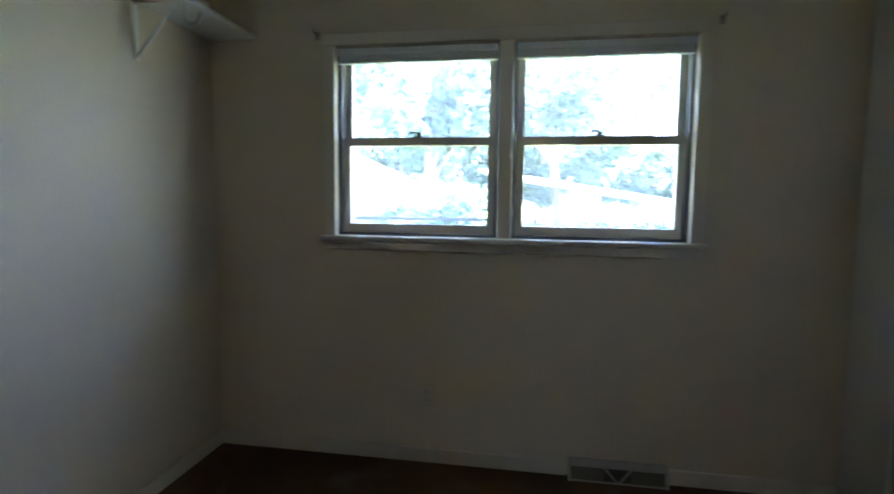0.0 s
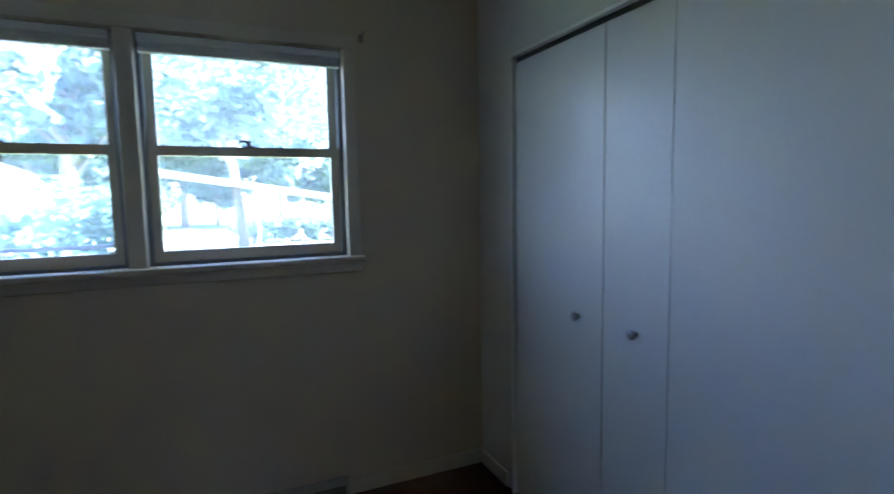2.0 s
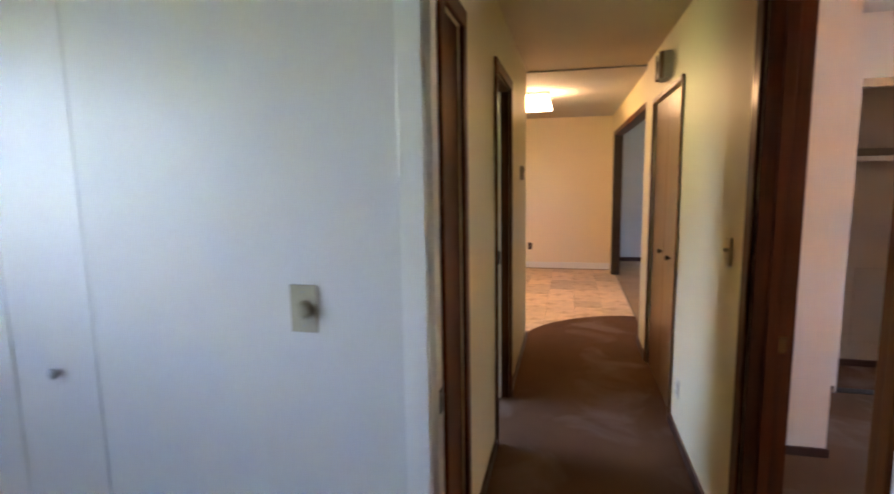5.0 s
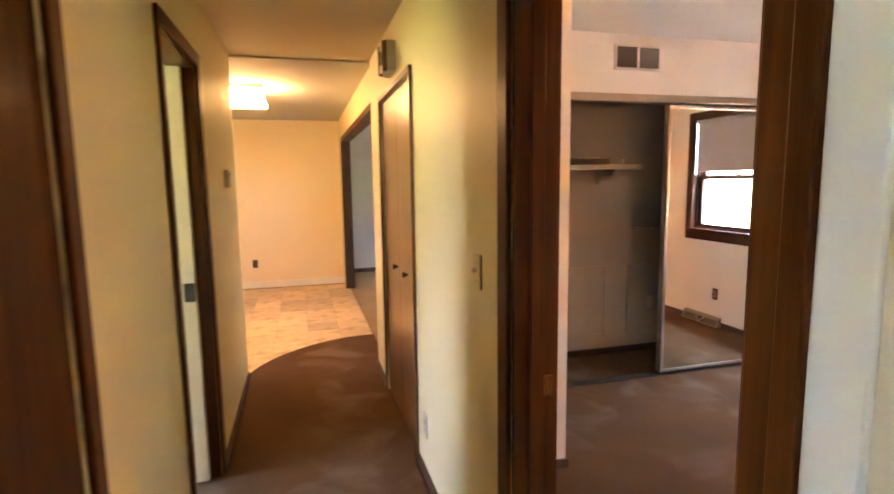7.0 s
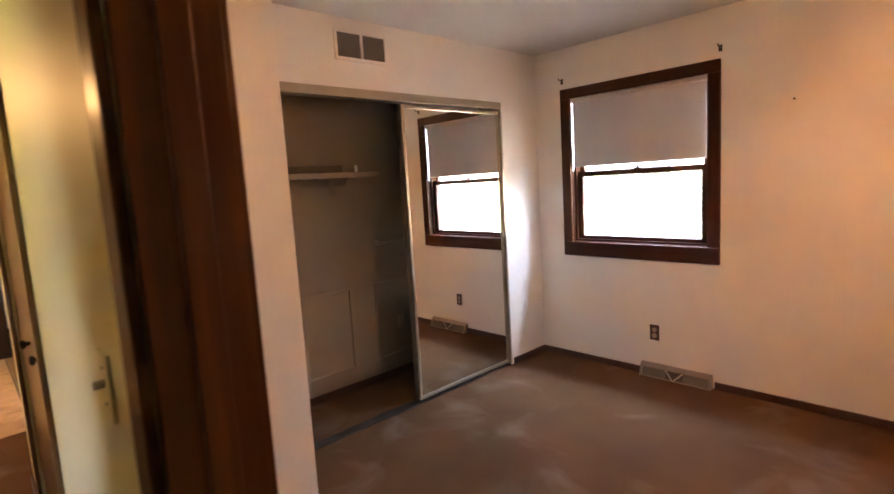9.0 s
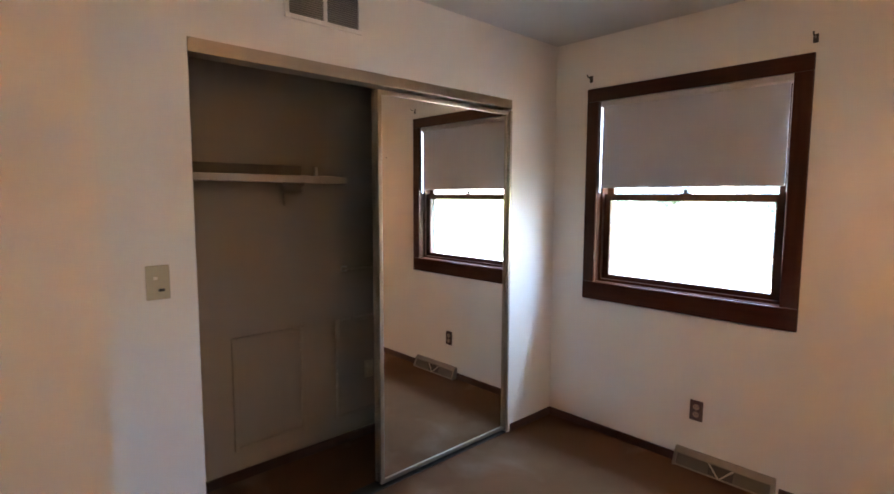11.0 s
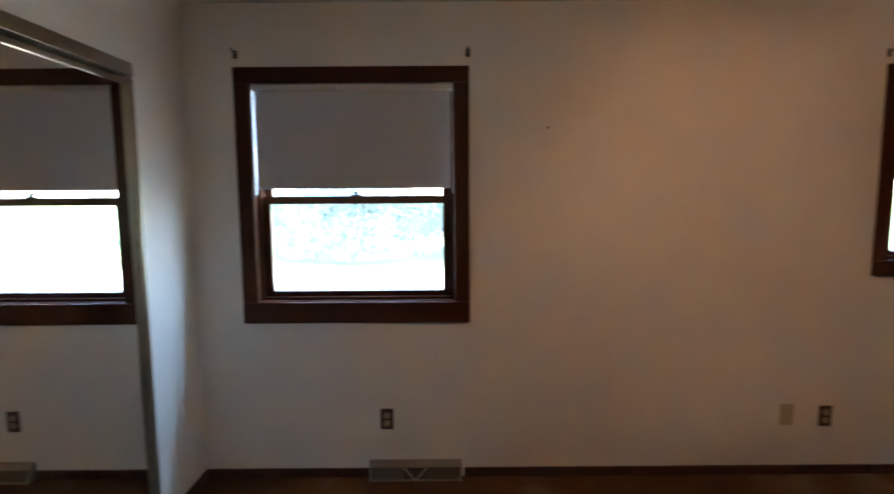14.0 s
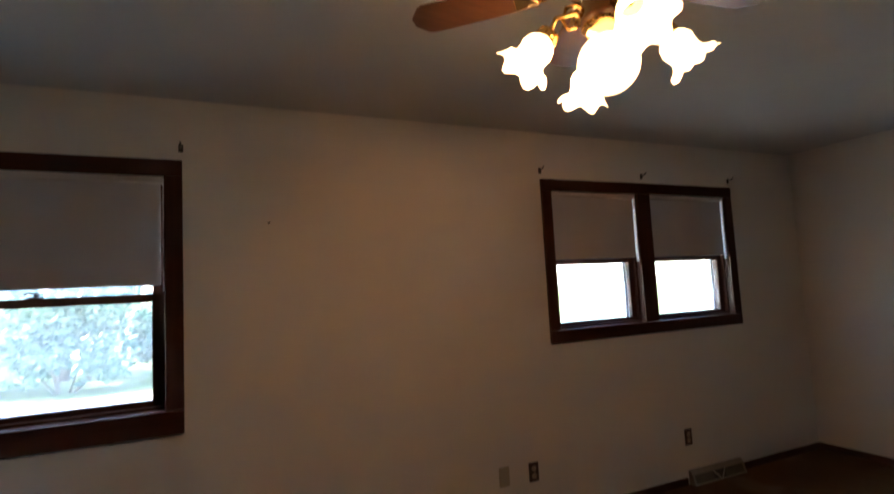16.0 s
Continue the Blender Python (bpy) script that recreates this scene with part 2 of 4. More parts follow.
M_CONCRETE = material("driveway_concrete", (0.42, 0.41, 0.38), 0.9, 0.1, 1, 40, 0.03)


# ---- building helpers ----
def box(bm, x0, x1, y0, y1, z0, z1, bev=0.0):
    m = Matrix.LocRotScale(((x0 + x1) / 2, (y0 + y1) / 2, (z0 + z1) / 2), None, (abs(x1 - x0), abs(y1 - y0), abs(z1 - z0)))
    r = bmesh.ops.create_cube(bm, size=1.0, matrix=m)
    if bev:
        es = list({e for v in r["verts"] for e in v.link_edges})
        bmesh.ops.bevel(bm, geom=es, offset=bev, segments=2, affect="EDGES", profile=0.5)
    return bm


def boxes(*specs, bev=0.0):
    bm = bmesh.new()
    for s in specs:
        box(bm, *s, bev=bev)
    return bm


def lathe(bm, profile, segs=24, m=None):
    """Turns (radius, height) pairs round the z axis."""
    rings = []
    for r, z in profile:
        ring = []
        for i in range(segs):
            a = 2 * math.pi * i / segs
            p = Vector((r * math.cos(a), r * math.sin(a), z))
            ring.append(bm.verts.new(m @ p if m else p))
        rings.append(ring)
    for a, b in zip(rings, rings[1:]):
        for i in range(segs):
            j = (i + 1) % segs
            bm.faces.new((a[i], a[j], b[j], b[i]))
    if profile[0][0] > 1e-4:
        bm.faces.new(list(reversed(rings[0])))
    if profile[-1][0] > 1e-4:
        bm.faces.new(rings[-1])
    return bm


def tube(bm, pts, r, segs=10):
    """Sweeps a round section along a line of points; r is one radius or one for each point."""
    pts = [Vector(p) for p in pts]
    rs = r if isinstance(r, (list, tuple)) else [r] * len(pts)
    rings = []
    for i, p in enumerate(pts):
        d = (pts[min(i + 1, len(pts) - 1)] - pts[max(i - 1, 0)]).normalized()
        q = d.to_track_quat("Z", "Y")
        rings.append([bm.verts.new(p + q @ Vector((rs[i] * math.cos(2 * math.pi * k / segs), rs[i] * math.sin(2 * math.pi * k / segs), 0))) for k in range(segs)])
    for a, b in zip(rings, rings[1:]):
        for i in range(segs):
            j = (i + 1) % segs
            bm.faces.new((a[i], a[j], b[j], b[i]))
    bm.faces.new(list(reversed(rings[0])))
    bm.faces.new(rings[-1])
    return bm


def mesh_object(name, bm, mat, smooth=False):
    bmesh.ops.recalc_face_normals(bm, faces=bm.faces)
    me = bpy.data.meshes.new(name)
    bm.to_mesh(me)
    bm.free()
    me.materials.append(mat)
    if smooth:
        for p in me.polygons:
            p.use_smooth = True
    return new(name, me)


def part(name, bm, mat, parent, label="", smooth=False):
    ob = mesh_object(name, bm, mat, smooth)
    ob.parent = parent
    if label:
        ob["label"] = label
    return ob


def thing(name, m, label, category, group="", kind=""):
    ob = new(name)
    ob.empty_display_size = 0.1
    ob.matrix_basis = m
    return tagged(ob, label, category, group, kind)


def structure(name, bm, mat, label, category="wall"):
    return tagged(mesh_object(name, bm, mat), label, category, kind="structure")


def pierced(u0, u1, z1, holes, place):
    """One closed shell of a wall from u0 to u1, with holes (u0, u1, z0, z1); place(u, side, z) gives the corner's position."""
    us = sorted({u0, u1, *(h[0] for h in holes), *(h[1] for h in holes)})
    zs = sorted({0, z1, *(h[2] for h in holes), *(h[3] for h in holes)})
    bm, made = bmesh.new(), {}

    def solid(i, k):
        if not (0 <= i < len(us) - 1 and 0 <= k < len(zs) - 1):
            return False
        u, z = (us[i] + us[i + 1]) / 2, (zs[k] + zs[k + 1]) / 2
        return not any(a < u < b and c < z < d for a, b, c, d in holes)

    def corner(i, side, k):
        if (i, side, k) not in made:
            made[i, side, k] = bm.verts.new(place(us[i], side, zs[k]))
        return made[i, side, k]

    for i in range(len(us) - 1):
        for k in range(len(zs) - 1):
            if not solid(i, k):
                continue
            for side in (0, 1):
                bm.faces.new([corner(i + a, side, k + b) for a, b in ((0, 0), (1, 0), (1, 1), (0, 1))])
            for di, dk, (p, q) in ((-1, 0, ((0, 0), (0, 1))), (1, 0, ((1, 0), (1, 1))), (0, -1, ((0, 0), (1, 0))), (0, 1, ((0, 1), (1, 1)))):
                if not solid(i + di, k + dk):
                    bm.faces.new([corner(i + p[0], 0, k + p[1]), corner(i + q[0], 0, k + q[1]), corner(i + q[0], 1, k + q[1]), corner(i + p[0], 1, k + p[1])])
    return bm


def wall_x(name, y0, y1, x0, x1, z1, holes, mat, label):
    """A wall along x, with holes (x0, x1, z0, z1)."""
    return structure(name, pierced(x0, x1, z1, holes, lambda u, side, z: (u, (y0, y1)[side], z)), mat, label)


def wall_y(name, x0, x1, y0, y1, z1, holes, mat, label):
    """A wall along y, with holes (y0, y1, z0, z1)."""
    return structure(name, pierced(y0, y1, z1, holes, lambda u, side, z: ((x0, x1)[side], u, z)), mat, label)


def skin(name, bm, mat, label):
    """A thin coat of paint or board laid on a wall that has another colour on its other side."""
    return structure(name, bm, mat, label)


# ---- structure ----
H = 2.44
HC = 2.38
AX, AN, AW = 2.0, 3.5, -1.04          # small bedroom: closet wall, window wall, far side wall
HS, HN = 0.38, 1.37                   # hall: its two long walls
BX, BS, BW = 4.72, -3.02, -1.33       # large bedroom: closet wall, window wall, far side wall
DX = 9.35                             # dining area: end wall

# the last hole is unseen, added to let daylight into the dining area
wall_x("wall_north", AN, AN + 0.16, AW - 0.16, DX + 0.15, H,
       [(-0.372, 0.437, 1.15, 2.08), (0.504, 1.313, 1.15, 2.08), (3.4, 4.6, 0.9, 2.1), (6.7, 7.2, 1.2, 1.9)], M_WALL_A,
       "off-white painted outer wall of the small bedroom, with a double window")
wall_y("wall_west", AW - 0.16, AW, HS, AN, H, [], M_WALL_A, "off-white painted side wall with a closet shelf")
wall_y("wall_closet_small_bedroom", AX, AX + 0.1, HS, AN, H, [(HS, 1.305, 0, 2.04), (1.975, 3.155, 0, 2.02)], M_DOOR_WHITE,
       "off-white painted wall with a doorway and a folding closet")
wall_x("wall_hall_south", HS - 0.12, HS, BW - 0.16, 5.58, H, [(2.03, 2.81, 0, 2.04), (4.09, 5.09, 0, 2.0)], M_WALL_HALL,
       "cream painted hall wall with a bedroom doorway and a closet")
skin("wall_skin_small_bedroom", boxes((AW, 1.98, HS, HS + 0.006, 0, H)), M_WALL_A, "off-white painted wall face beside the doorway")
skin("wall_skin_large_bedroom", boxes((BW, 1.96, HS - 0.126, HS - 0.12, 0, H), (2.88, 3.8, HS - 0.126, HS - 0.12, 0, H), (1.96, 2.88, HS - 0.126, HS - 0.12, 2.1, H)),
     M_WALL_B, "cream painted wall face inside the large bedroom")
wall_x("wall_hall_north", HN, HN + 0.11, AX + 0.1, 5.6, H, [(2.14, 2.70, 0, 2.0), (3.59, 4.24, 0, 2.02)], M_WALL_HALL,
       "cream painted hall wall with two doors and a thermostat")
# hall closet block that juts into the large bedroom
wall_y("wall_closet_block", 3.8, 3.9, -0.33, HS - 0.12, H, [], M_WALL_B, "cream painted short wall beside the bedroom doorway")
wall_x("wall_closet_block_side", -0.33, -0.23, 3.9, 5.36, H, [], M_WALL_B, "cream painted side wall of the hall closet")
wall_y("wall_closet_large_bedroom", BX, BX + 0.09, BS, -0.33, H, [(-2.575, -0.776, 0, 2.045)], M_WALL_B,
       "cream painted wall with a sliding mirror closet and a return vent")
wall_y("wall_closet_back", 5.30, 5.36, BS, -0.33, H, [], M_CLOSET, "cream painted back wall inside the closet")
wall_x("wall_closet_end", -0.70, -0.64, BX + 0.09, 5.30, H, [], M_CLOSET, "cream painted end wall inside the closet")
wall_x("wall_south", BS - 0.16, BS, BW - 0.16, 5.36, H,
       [(-0.463, 0.311, 1.15, 2.055), (0.435, 1.165, 1.15, 2.055), (3.388, 4.398, 0.955, 2.055)], M_WALL_B,
       "cream painted outer wall of the large bedroom, with two windows")
wall_y("wall_bedroom_west", BW - 0.16, BW, BS, HS - 0.12, H, [], M_WALL_B, "cream painted end wall of the large bedroom")
# bathroom, dining and living rooms
wall_y("wall_bath_west", 3.2, 3.3, HN + 0.11, AN, H, [], M_WALL_HALL, "cream painted bathroom wall")
wall_y("wall_bath_east", 5.5, 5.6, HN + 0.11, AN, H, [], M_WALL_DINING, "tan painted wall between bathroom and dining area")
wall_y("wall_dining_east", DX, DX + 0.15, HS - 0.02, AN, H, [], M_WALL_DINING, "tan painted end wall of the dining area")
wall_x("wall_dining_south", HS - 0.12, HS - 0.02, 5.58, DX + 0.15, H, [(5.66, 8.86, 0, 2.09)], M_WALL_HALL,
       "cream painted wall with a wide opening to the living room")
wall_y("wall_living_west", 5.48, 5.58, -4.2, HS - 0.12, H, [], M_WALL_LIVING, "grey painted living room wall")
wall_y("wall_living_east", 10.15, 10.3, -4.2, HS - 0.12, H, [], M_WALL_LIVING, "pale grey painted living room end wall")
wall_x("wall_living_north", HS - 0.12, HS - 0.02, DX + 0.15, 10.3, H, [], M_WALL_LIVING, "pale grey painted living room wall stub")
# unseen wall; its hole is added to let daylight into the living room
wall_x("wall_living_south", -4.35, -4.2, 5.48, 10.3, H, [(7.6, 8.4, 1.0, 1.8)], M_WALL_LIVING, "grey painted living room wall with an unseen opening added for daylight")

tagged(mesh_object("ceiling", boxes((-1.5, 9.6, -3.3, 3.75, H, H + 0.12), (5.4, 10.4, -4.4, -3.3, H, H + 0.12), (9.6, 10.4, -3.3, 0.4, H, H + 0.12)), M_CEILING), "off-white textured plaster ceiling over the bedrooms", "ceiling", kind="structure")
tagged(mesh_object("ceiling_hall", boxes((AX + 0.1, 5.6, HS, HN, HC, H)), M_CEILING_HALL), "textured plaster ceiling of the narrow hall", "ceiling", kind="structure")
tagged(mesh_object("ceiling_dining", boxes((5.6, DX, HS - 0.02, AN, HC - 0.015, H)), M_CEILING), "textured plaster ceiling of the dining area", "ceiling", kind="structure")
tagged(mesh_object("roof", boxes((-1.6, 10.8, -3.58, 3.92, H + 0.12, H + 0.3), (5.3, 10.8, -4.9, -3.58, H + 0.12, H + 0.3)), M_ROOF), "flat dark roof edge with eaves over the house", "roof", kind="structure")
tagged(mesh_object("foundation", boxes((-1.49, 9.5, -4.35, 3.66, -0.6, -0.13), (9.5, 10.3, -4.35, 0.36, -0.6, -0.13)), M_CONCRETE), "grey concrete foundation under the house", "foundation", kind="structure")
tagged(mesh_object("subfloor", boxes((-1.49, 9.5, -4.35, 3.66, -0.13, -0.014), (9.5, 10.3, -4.35, 0.36, -0.13, -0.014)), M_SUBFLOOR), "plain subfloor under carpet and vinyl", "floor", kind="structure")


def flat(points, z0, z1):
    bm = bmesh.new()
    lower = [bm.verts.new((x, y, z0)) for x, y in points]
    upper = [bm.verts.new((x, y, z1)) for x, y in points]
    bm.faces.new(upper)
    bm.faces.new(list(reversed(lower)))
    for i in range(len(points)):
        j = (i + 1) % len(points)
        bm.faces.new((lower[i], lower[j], upper[j], upper[i]))
    return bm


# the hall carpet ends in a shallow curve against the vinyl
curve = []
for i in range(15):
    u = i / 14
    curve.append((5.58 + 0.92 * math.sin(u * math.pi / 2) ** 0.95, 1.40 - 1.06 * (1 - math.cos(u * math.pi / 2)) ** 0.8))
floor_carpet = flat([(-1.49, -3.18), (5.58, -3.18), (5.58, 0.30), (curve[-1][0], 0.30)] + list(reversed(curve)) + [(5.58, 3.66), (-1.49, 3.66)], -0.014, 0.0)
tagged(mesh_object("floor", floor_carpet, M_CARPET), "worn brown carpet with paler stains through bedrooms and hall", "carpet", kind="structure")
tagged(mesh_object("floor_living", flat([(5.59, -4.2), (10.2, -4.2), (10.2, 0.29), (5.59, 0.29)], -0.014, -0.001), M_CARPET_TAN), "tan carpet of the living room", "carpet", kind="structure")


# ---- baseboards ----
def baseboard(mat, label, *runs):
    bm = bmesh.new()
    for r in runs:
        box(bm, *r, bev=0.004)
    tagged(mesh_object("baseboard", bm, mat), label, "baseboard", kind="structure")


T = 0.014
baseboard(M_TRIM_A, "off-white painted baseboard under the window wall", (AW + T, 0.80, AN - T, AN, 0, 0.075), (1.28, AX, AN - T, AN, 0, 0.075))
baseboard(M_TRIM_A, "off-white painted baseboard along the side wall", (AW, AW + T, HS + 0.006, AN, 0, 0.075))
baseboard(M_TRIM_A, "off-white painted baseboard beside the closet", (AX - T, AX, 3.22, AN - T, 0, 0.075), (AX - T, AX, 1.375, 1.93, 0, 0.075))
baseboard(M_WOOD_BASE, "dark stained wooden baseboard under the bedroom windows", (BW, -0.39, BS, BS + T, 0, 0.05), (0.17, 3.34, BS, BS + T, 0, 0.05), (3.85, BX, BS, BS + T, 0, 0.05))
baseboard(M_WOOD_BASE, "dark stained wooden baseboard beside the mirror closet", (BX - T, BX, BS + T, -2.60, 0, 0.05), (BX - T, BX, -0.76, -0.33, 0, 0.05))
baseboard(M_WOOD_BASE, "dark stained wooden baseboard inside the closet", (5.30 - T, 5.30, BS, -0.70, 0, 0.055))
baseboard(M_WOOD_BASE, "dark stained wooden baseboard on the bedroom end wall", (BW, BW + T, BS + T, HS - 0.126, 0, 0.05))
baseboard(M_WOOD_BASE, "dark stained wooden baseboard beside the bedroom doorway", (3.8 - T, 3.8, -0.344, HS - 0.13, 0, 0.05), (3.8, BX - T, -0.344, -0.33, 0, 0.05))
baseboard(M_WOOD_BASE, "dark stained wooden baseboard along the hall", (2.89, 4.06, HS, HS + T, 0, 0.06), (5.12, 5.58, HS, HS + T, 0, 0.06), (5.58, 5.594, HS - 0.02, HS + T, 0, 0.06))
baseboard(M_WOOD_BASE, "dark stained wooden baseboard along the hall's other side", (2.77, 3.53, HN - T, HN, 0, 0.06), (4.30, 5.6, HN - T, HN, 0, 0.06))
baseboard(M_TRIM_WHITE, "white painted baseboard of the dining area", (DX - T, DX, HS - 0.02, AN, -0.014, 0.09))
baseboard(M_WOOD_BASE, "dark baseboard of the living room", (10.15 - T, 10.15, -4.2, HS - 0.12, 0, 0.07))


# ---- windows ----
def window(name, m, bays, z0, z1, glass_z, meet, trim, trim_h, case_w, bottom_h, stool, label, sash_w, storm, glass):
    """A window with bays of double-hung sashes, in the wall's own axes: x along it, y outward, z up. stool: a projecting sill, or else a flat lower casing."""
    w = thing(name, m, label, "window", kind="structure")
    xa, xb = bays[0][0], bays[-1][1]
    for s in ((xa - case_w, xa, z0, z1), (xb, xb + case_w, z0, z1)):
        part("casing", boxes((s[0], s[1], -0.02, 0.0, s[2], s[3]), bev=0.004), trim, w)
    part("casing", boxes((xa - case_w, xb + case_w, -0.021, 0.0, z1, z1 + case_w), bev=0.004), trim_h, w)
    if stool:
        part("sill", boxes((xa - case_w - 0.012, xb + case_w + 0.012, -0.05, 0.05, z0 - 0.025, z0 + 0.004), bev=0.008), trim, w)
        part("apron", boxes((xa - case_w, xb + case_w, -0.018, 0.0, z0 - bottom_h, z0 - 0.025), bev=0.004), trim, w)
    else:
        part("casing", boxes((xa - case_w, xb + case_w, -0.021, 0.0, z0 - bottom_h, z0), bev=0.004), trim_h, w)
    for (a0, a1), (b0, b1) in zip(bays, bays[1:]):
        part("mullion", boxes((a1, b0, -0.016, 0.0, z0, z1), bev=0.003), trim, w)
    for x0, x1 in bays:
        t = 0.018
        lining = boxes((x0, x0 + t, 0.03, 0.155, z0 + 0.002, z1), (x1 - t, x1, 0.03, 0.155, z0 + 0.002, z1), (x0 + t, x1 - t, 0.03, 0.155, z1 - t, z1), (x0 + t, x1 - t, 0.03, 0.155, z0 + 0.002, z0 + t))
        part("jamb_lining", lining, M_TRACK if storm > 0.025 else trim, w)
        if not stool:
            part("reveal_board", boxes((x0, x0 + 0.0028, -0.002, 0.03, z0 + 0.003, z1), (x1 - 0.0028, x1, -0.002, 0.03, z0 + 0.003, z1)), trim, w)
            part("inner_sill", boxes((x0, x1, -0.002, 0.055, z0 - 0.001, z0 + 0.003)), trim_h, w)
        # lower sash, room side
        g0, g1 = x0 + t + sash_w, x1 - t - sash_w
        y0, y1 = 0.055, 0.088
        lower = part("sash", boxes((x0 + t, g0, y0, y1, z0 + t, meet), (g1, x1 - t, y0, y1, z0 + t, meet), (g0, g1, y0, y1, z0 + t, glass_z), (g0, g1, y0, y1, meet - 0.04, meet)), trim, w)
        pane = part("pane", boxes((g0 - 0.004, g1 + 0.004, 0.070, 0.074, glass_z - 0.004, meet - 0.036)), glass, lower)
        pane.visible_shadow = False
        # upper sash, weather side
        y0, y1 = 0.092, 0.125
        upper = part("sash", boxes((x0 + t, g0, y0, y1, meet - 0.035, z1 - t), (g1, x1 - t, y0, y1, meet - 0.035, z1 - t), (g0, g1, y0, y1, meet - 0.035, meet - 0.003), (g0, g1, y0, y1, z1 - t - 0.04, z1 - t)), trim, w)
        pane = part("pane", boxes((g0 - 0.004, g1 + 0.004, 0.106, 0.110, meet - 0.007, z1 - t - 0.036)), glass, upper)
        pane.visible_shadow = False
        # storm window track
        part("storm_frame", boxes((x0 + t, x0 + t + 0.022, 0.135, 0.15, z0 + t, z1 - t), (x1 - t - 0.022, x1 - t, 0.135, 0.15, z0 + t, z1 - t), (x0 + t + 0.022, x1 - t - 0.022, 0.135, 0.15, z0 + t, z0 + t + storm), (x0 + t + 0.022, x1 - t - 0.022, 0.135, 0.15, meet - 0.03, meet - 0.005)), M_ALU, w, "dull aluminium storm window frame")
        if storm > 0.025 and x0 < 0:
            part("storm_sash_rail", boxes((x0 + t + 0.022, x1 - t - 0.022, 0.128, 0.142, z0 + t + 0.062, z0 + t + 0.078), (x0 + t + 0.022, x0 + t + 0.075, 0.122, 0.13, z0 + t + 0.068, z0 + t + 0.078), (x1 - t - 0.075, x1 - t - 0.022, 0.122, 0.13, z0 + t + 0.068, z0 + t + 0.078)), M_ALU, w, "aluminium bottom rail of a raised storm sash")
        lock = bmesh.new()
        c = (x0 + x1) / 2
        box(lock, c - 0.028, c + 0.028, 0.058, 0.084, meet, meet + 0.008, bev=0.003)
        lathe(lock, [(0.011, 0), (0.011, 0.016), (0.006, 0.02)], 12, Matrix.Translation((c, 0.07, meet + 0.008)))
        tube(lock, [(c, 0.07, meet + 0.022), (c - 0.02, 0.055, meet + 0.026), (c - 0.036, 0.047, meet + 0.022), (c - 0.04, 0.046, meet + 0.014)], 0.005, 8)
        part("sash_lock", lock, M_DARKMETAL, lower, "dark metal cam lock", True)
    return w


window("window_1", pose(0, AN, 0), [(-0.372, 0.437), (0.504, 1.313)], 1.15, 2.08, 1.212, 1.645, M_TRIM_A, M_TRIM_A, 0.06, 0.068, True,
       "white painted double window with two sash pairs and projecting sill", 0.036, 0.03, M_GLASS)
flip_s = pose(0, BS, 0, 0, 0, 180)
window("window_2", flip_s, [(-4.398, -3.388)], 0.955, 2.055, 1.0, 1.498, M_WOOD_WIN, M_WOOD_WIN_H, 0.078, 0.11, False,
       "dark stained wooden sash window, shade half drawn", 0.040, 0.02, M_GLASS_HAZY)
window("window_3", flip_s, [(-1.165, -0.435), (-0.311, 0.463)], 1.15, 2.055, 1.19, 1.61, M_WOOD_WIN, M_WOOD_WIN_H, 0.075, 0.08, False,
       "dark stained wooden double window, shades half drawn", 0.038, 0.02, M_GLASS_HAZY)


def roller_shade(m, x0, x1, top, bottom, mat, label, group, fabric_y=0.014):
    s = thing("roller_shade", m, label, "window shade", group)
    roll = bmesh.new()
    tube(roll, [(x0 + 0.004, fabric_y + 0.008, top - 0.02), (x1 - 0.004, fabric_y + 0.008, top - 0.02)], 0.016, 16)
    part("roller", roll, M_SHADE_TOP, s, "white shade roll", True)
    part("valance", boxes((x0 + 0.002, x1 - 0.002, fabric_y - 0.014, fabric_y - 0.011, top - 0.026, top - 0.003)), M_SHADE_TOP, s, "pale rolled fabric strip")
    cloth = bmesh.new()
    rows, cols = 10, 16
    sheets = []
    for back in (0.0, 0.004):
        grid = []
        for i in range(rows + 1):
            z = top - 0.03 + (bottom - top + 0.03) * i / rows
            grid.append([cloth.verts.new((x0 + 0.014 + (x1 - x0 - 0.028) * k / cols, fabric_y + back + 0.0025 * math.sin(k * 0.9) * i / rows, z)) for k in range(cols + 1)])
        for a, b in zip(grid, grid[1:]):
            for k in range(cols):
                cloth.faces.new((a[k], a[k + 1], b[k + 1], b[k]))
        sheets.append(grid)
    f, g = sheets
    for k in range(cols):
        cloth.faces.new((f[0][k], f[0][k + 1], g[0][k + 1], g[0][k]))
        cloth.faces.new((f[rows][k], f[rows][k + 1], g[rows][k + 1], g[rows][k]))
    for i in range(rows):
        cloth.faces.new((f[i][0], f[i + 1][0], g[i + 1][0], g[i][0]))
        cloth.faces.new((f[i][cols], f[i + 1][cols], g[i + 1][cols], g[i][cols]))
    bmesh.ops.recalc_face_normals(cloth, faces=cloth.faces[:])
    part("fabric", cloth, mat, s)
    part("hem_bar", boxes((x0 + 0.014, x1 - 0.014, fabric_y - 0.004, fabric_y + 0.004, bottom - 0.003, bottom + 0.012), bev=0.002), mat, s)
    # white strips put in for the daylight that leaks past the shade
    for x in (x0 + 0.001, x1 - 0.004):
        part("side_strip", boxes((x, x + 0.003, fabric_y - 0.012, fabric_y + 0.012, bottom - 0.03, top - 0.01)), M_SHADE_WHITE, s, "thin white strip, daylight leaking past the shade's edge")
    return s


roller_shade(flip_s, -4.395, -3.391, 2.053, 1.538, M_SHADE, "grey fabric roller shade drawn halfway down the window", "roller shades")
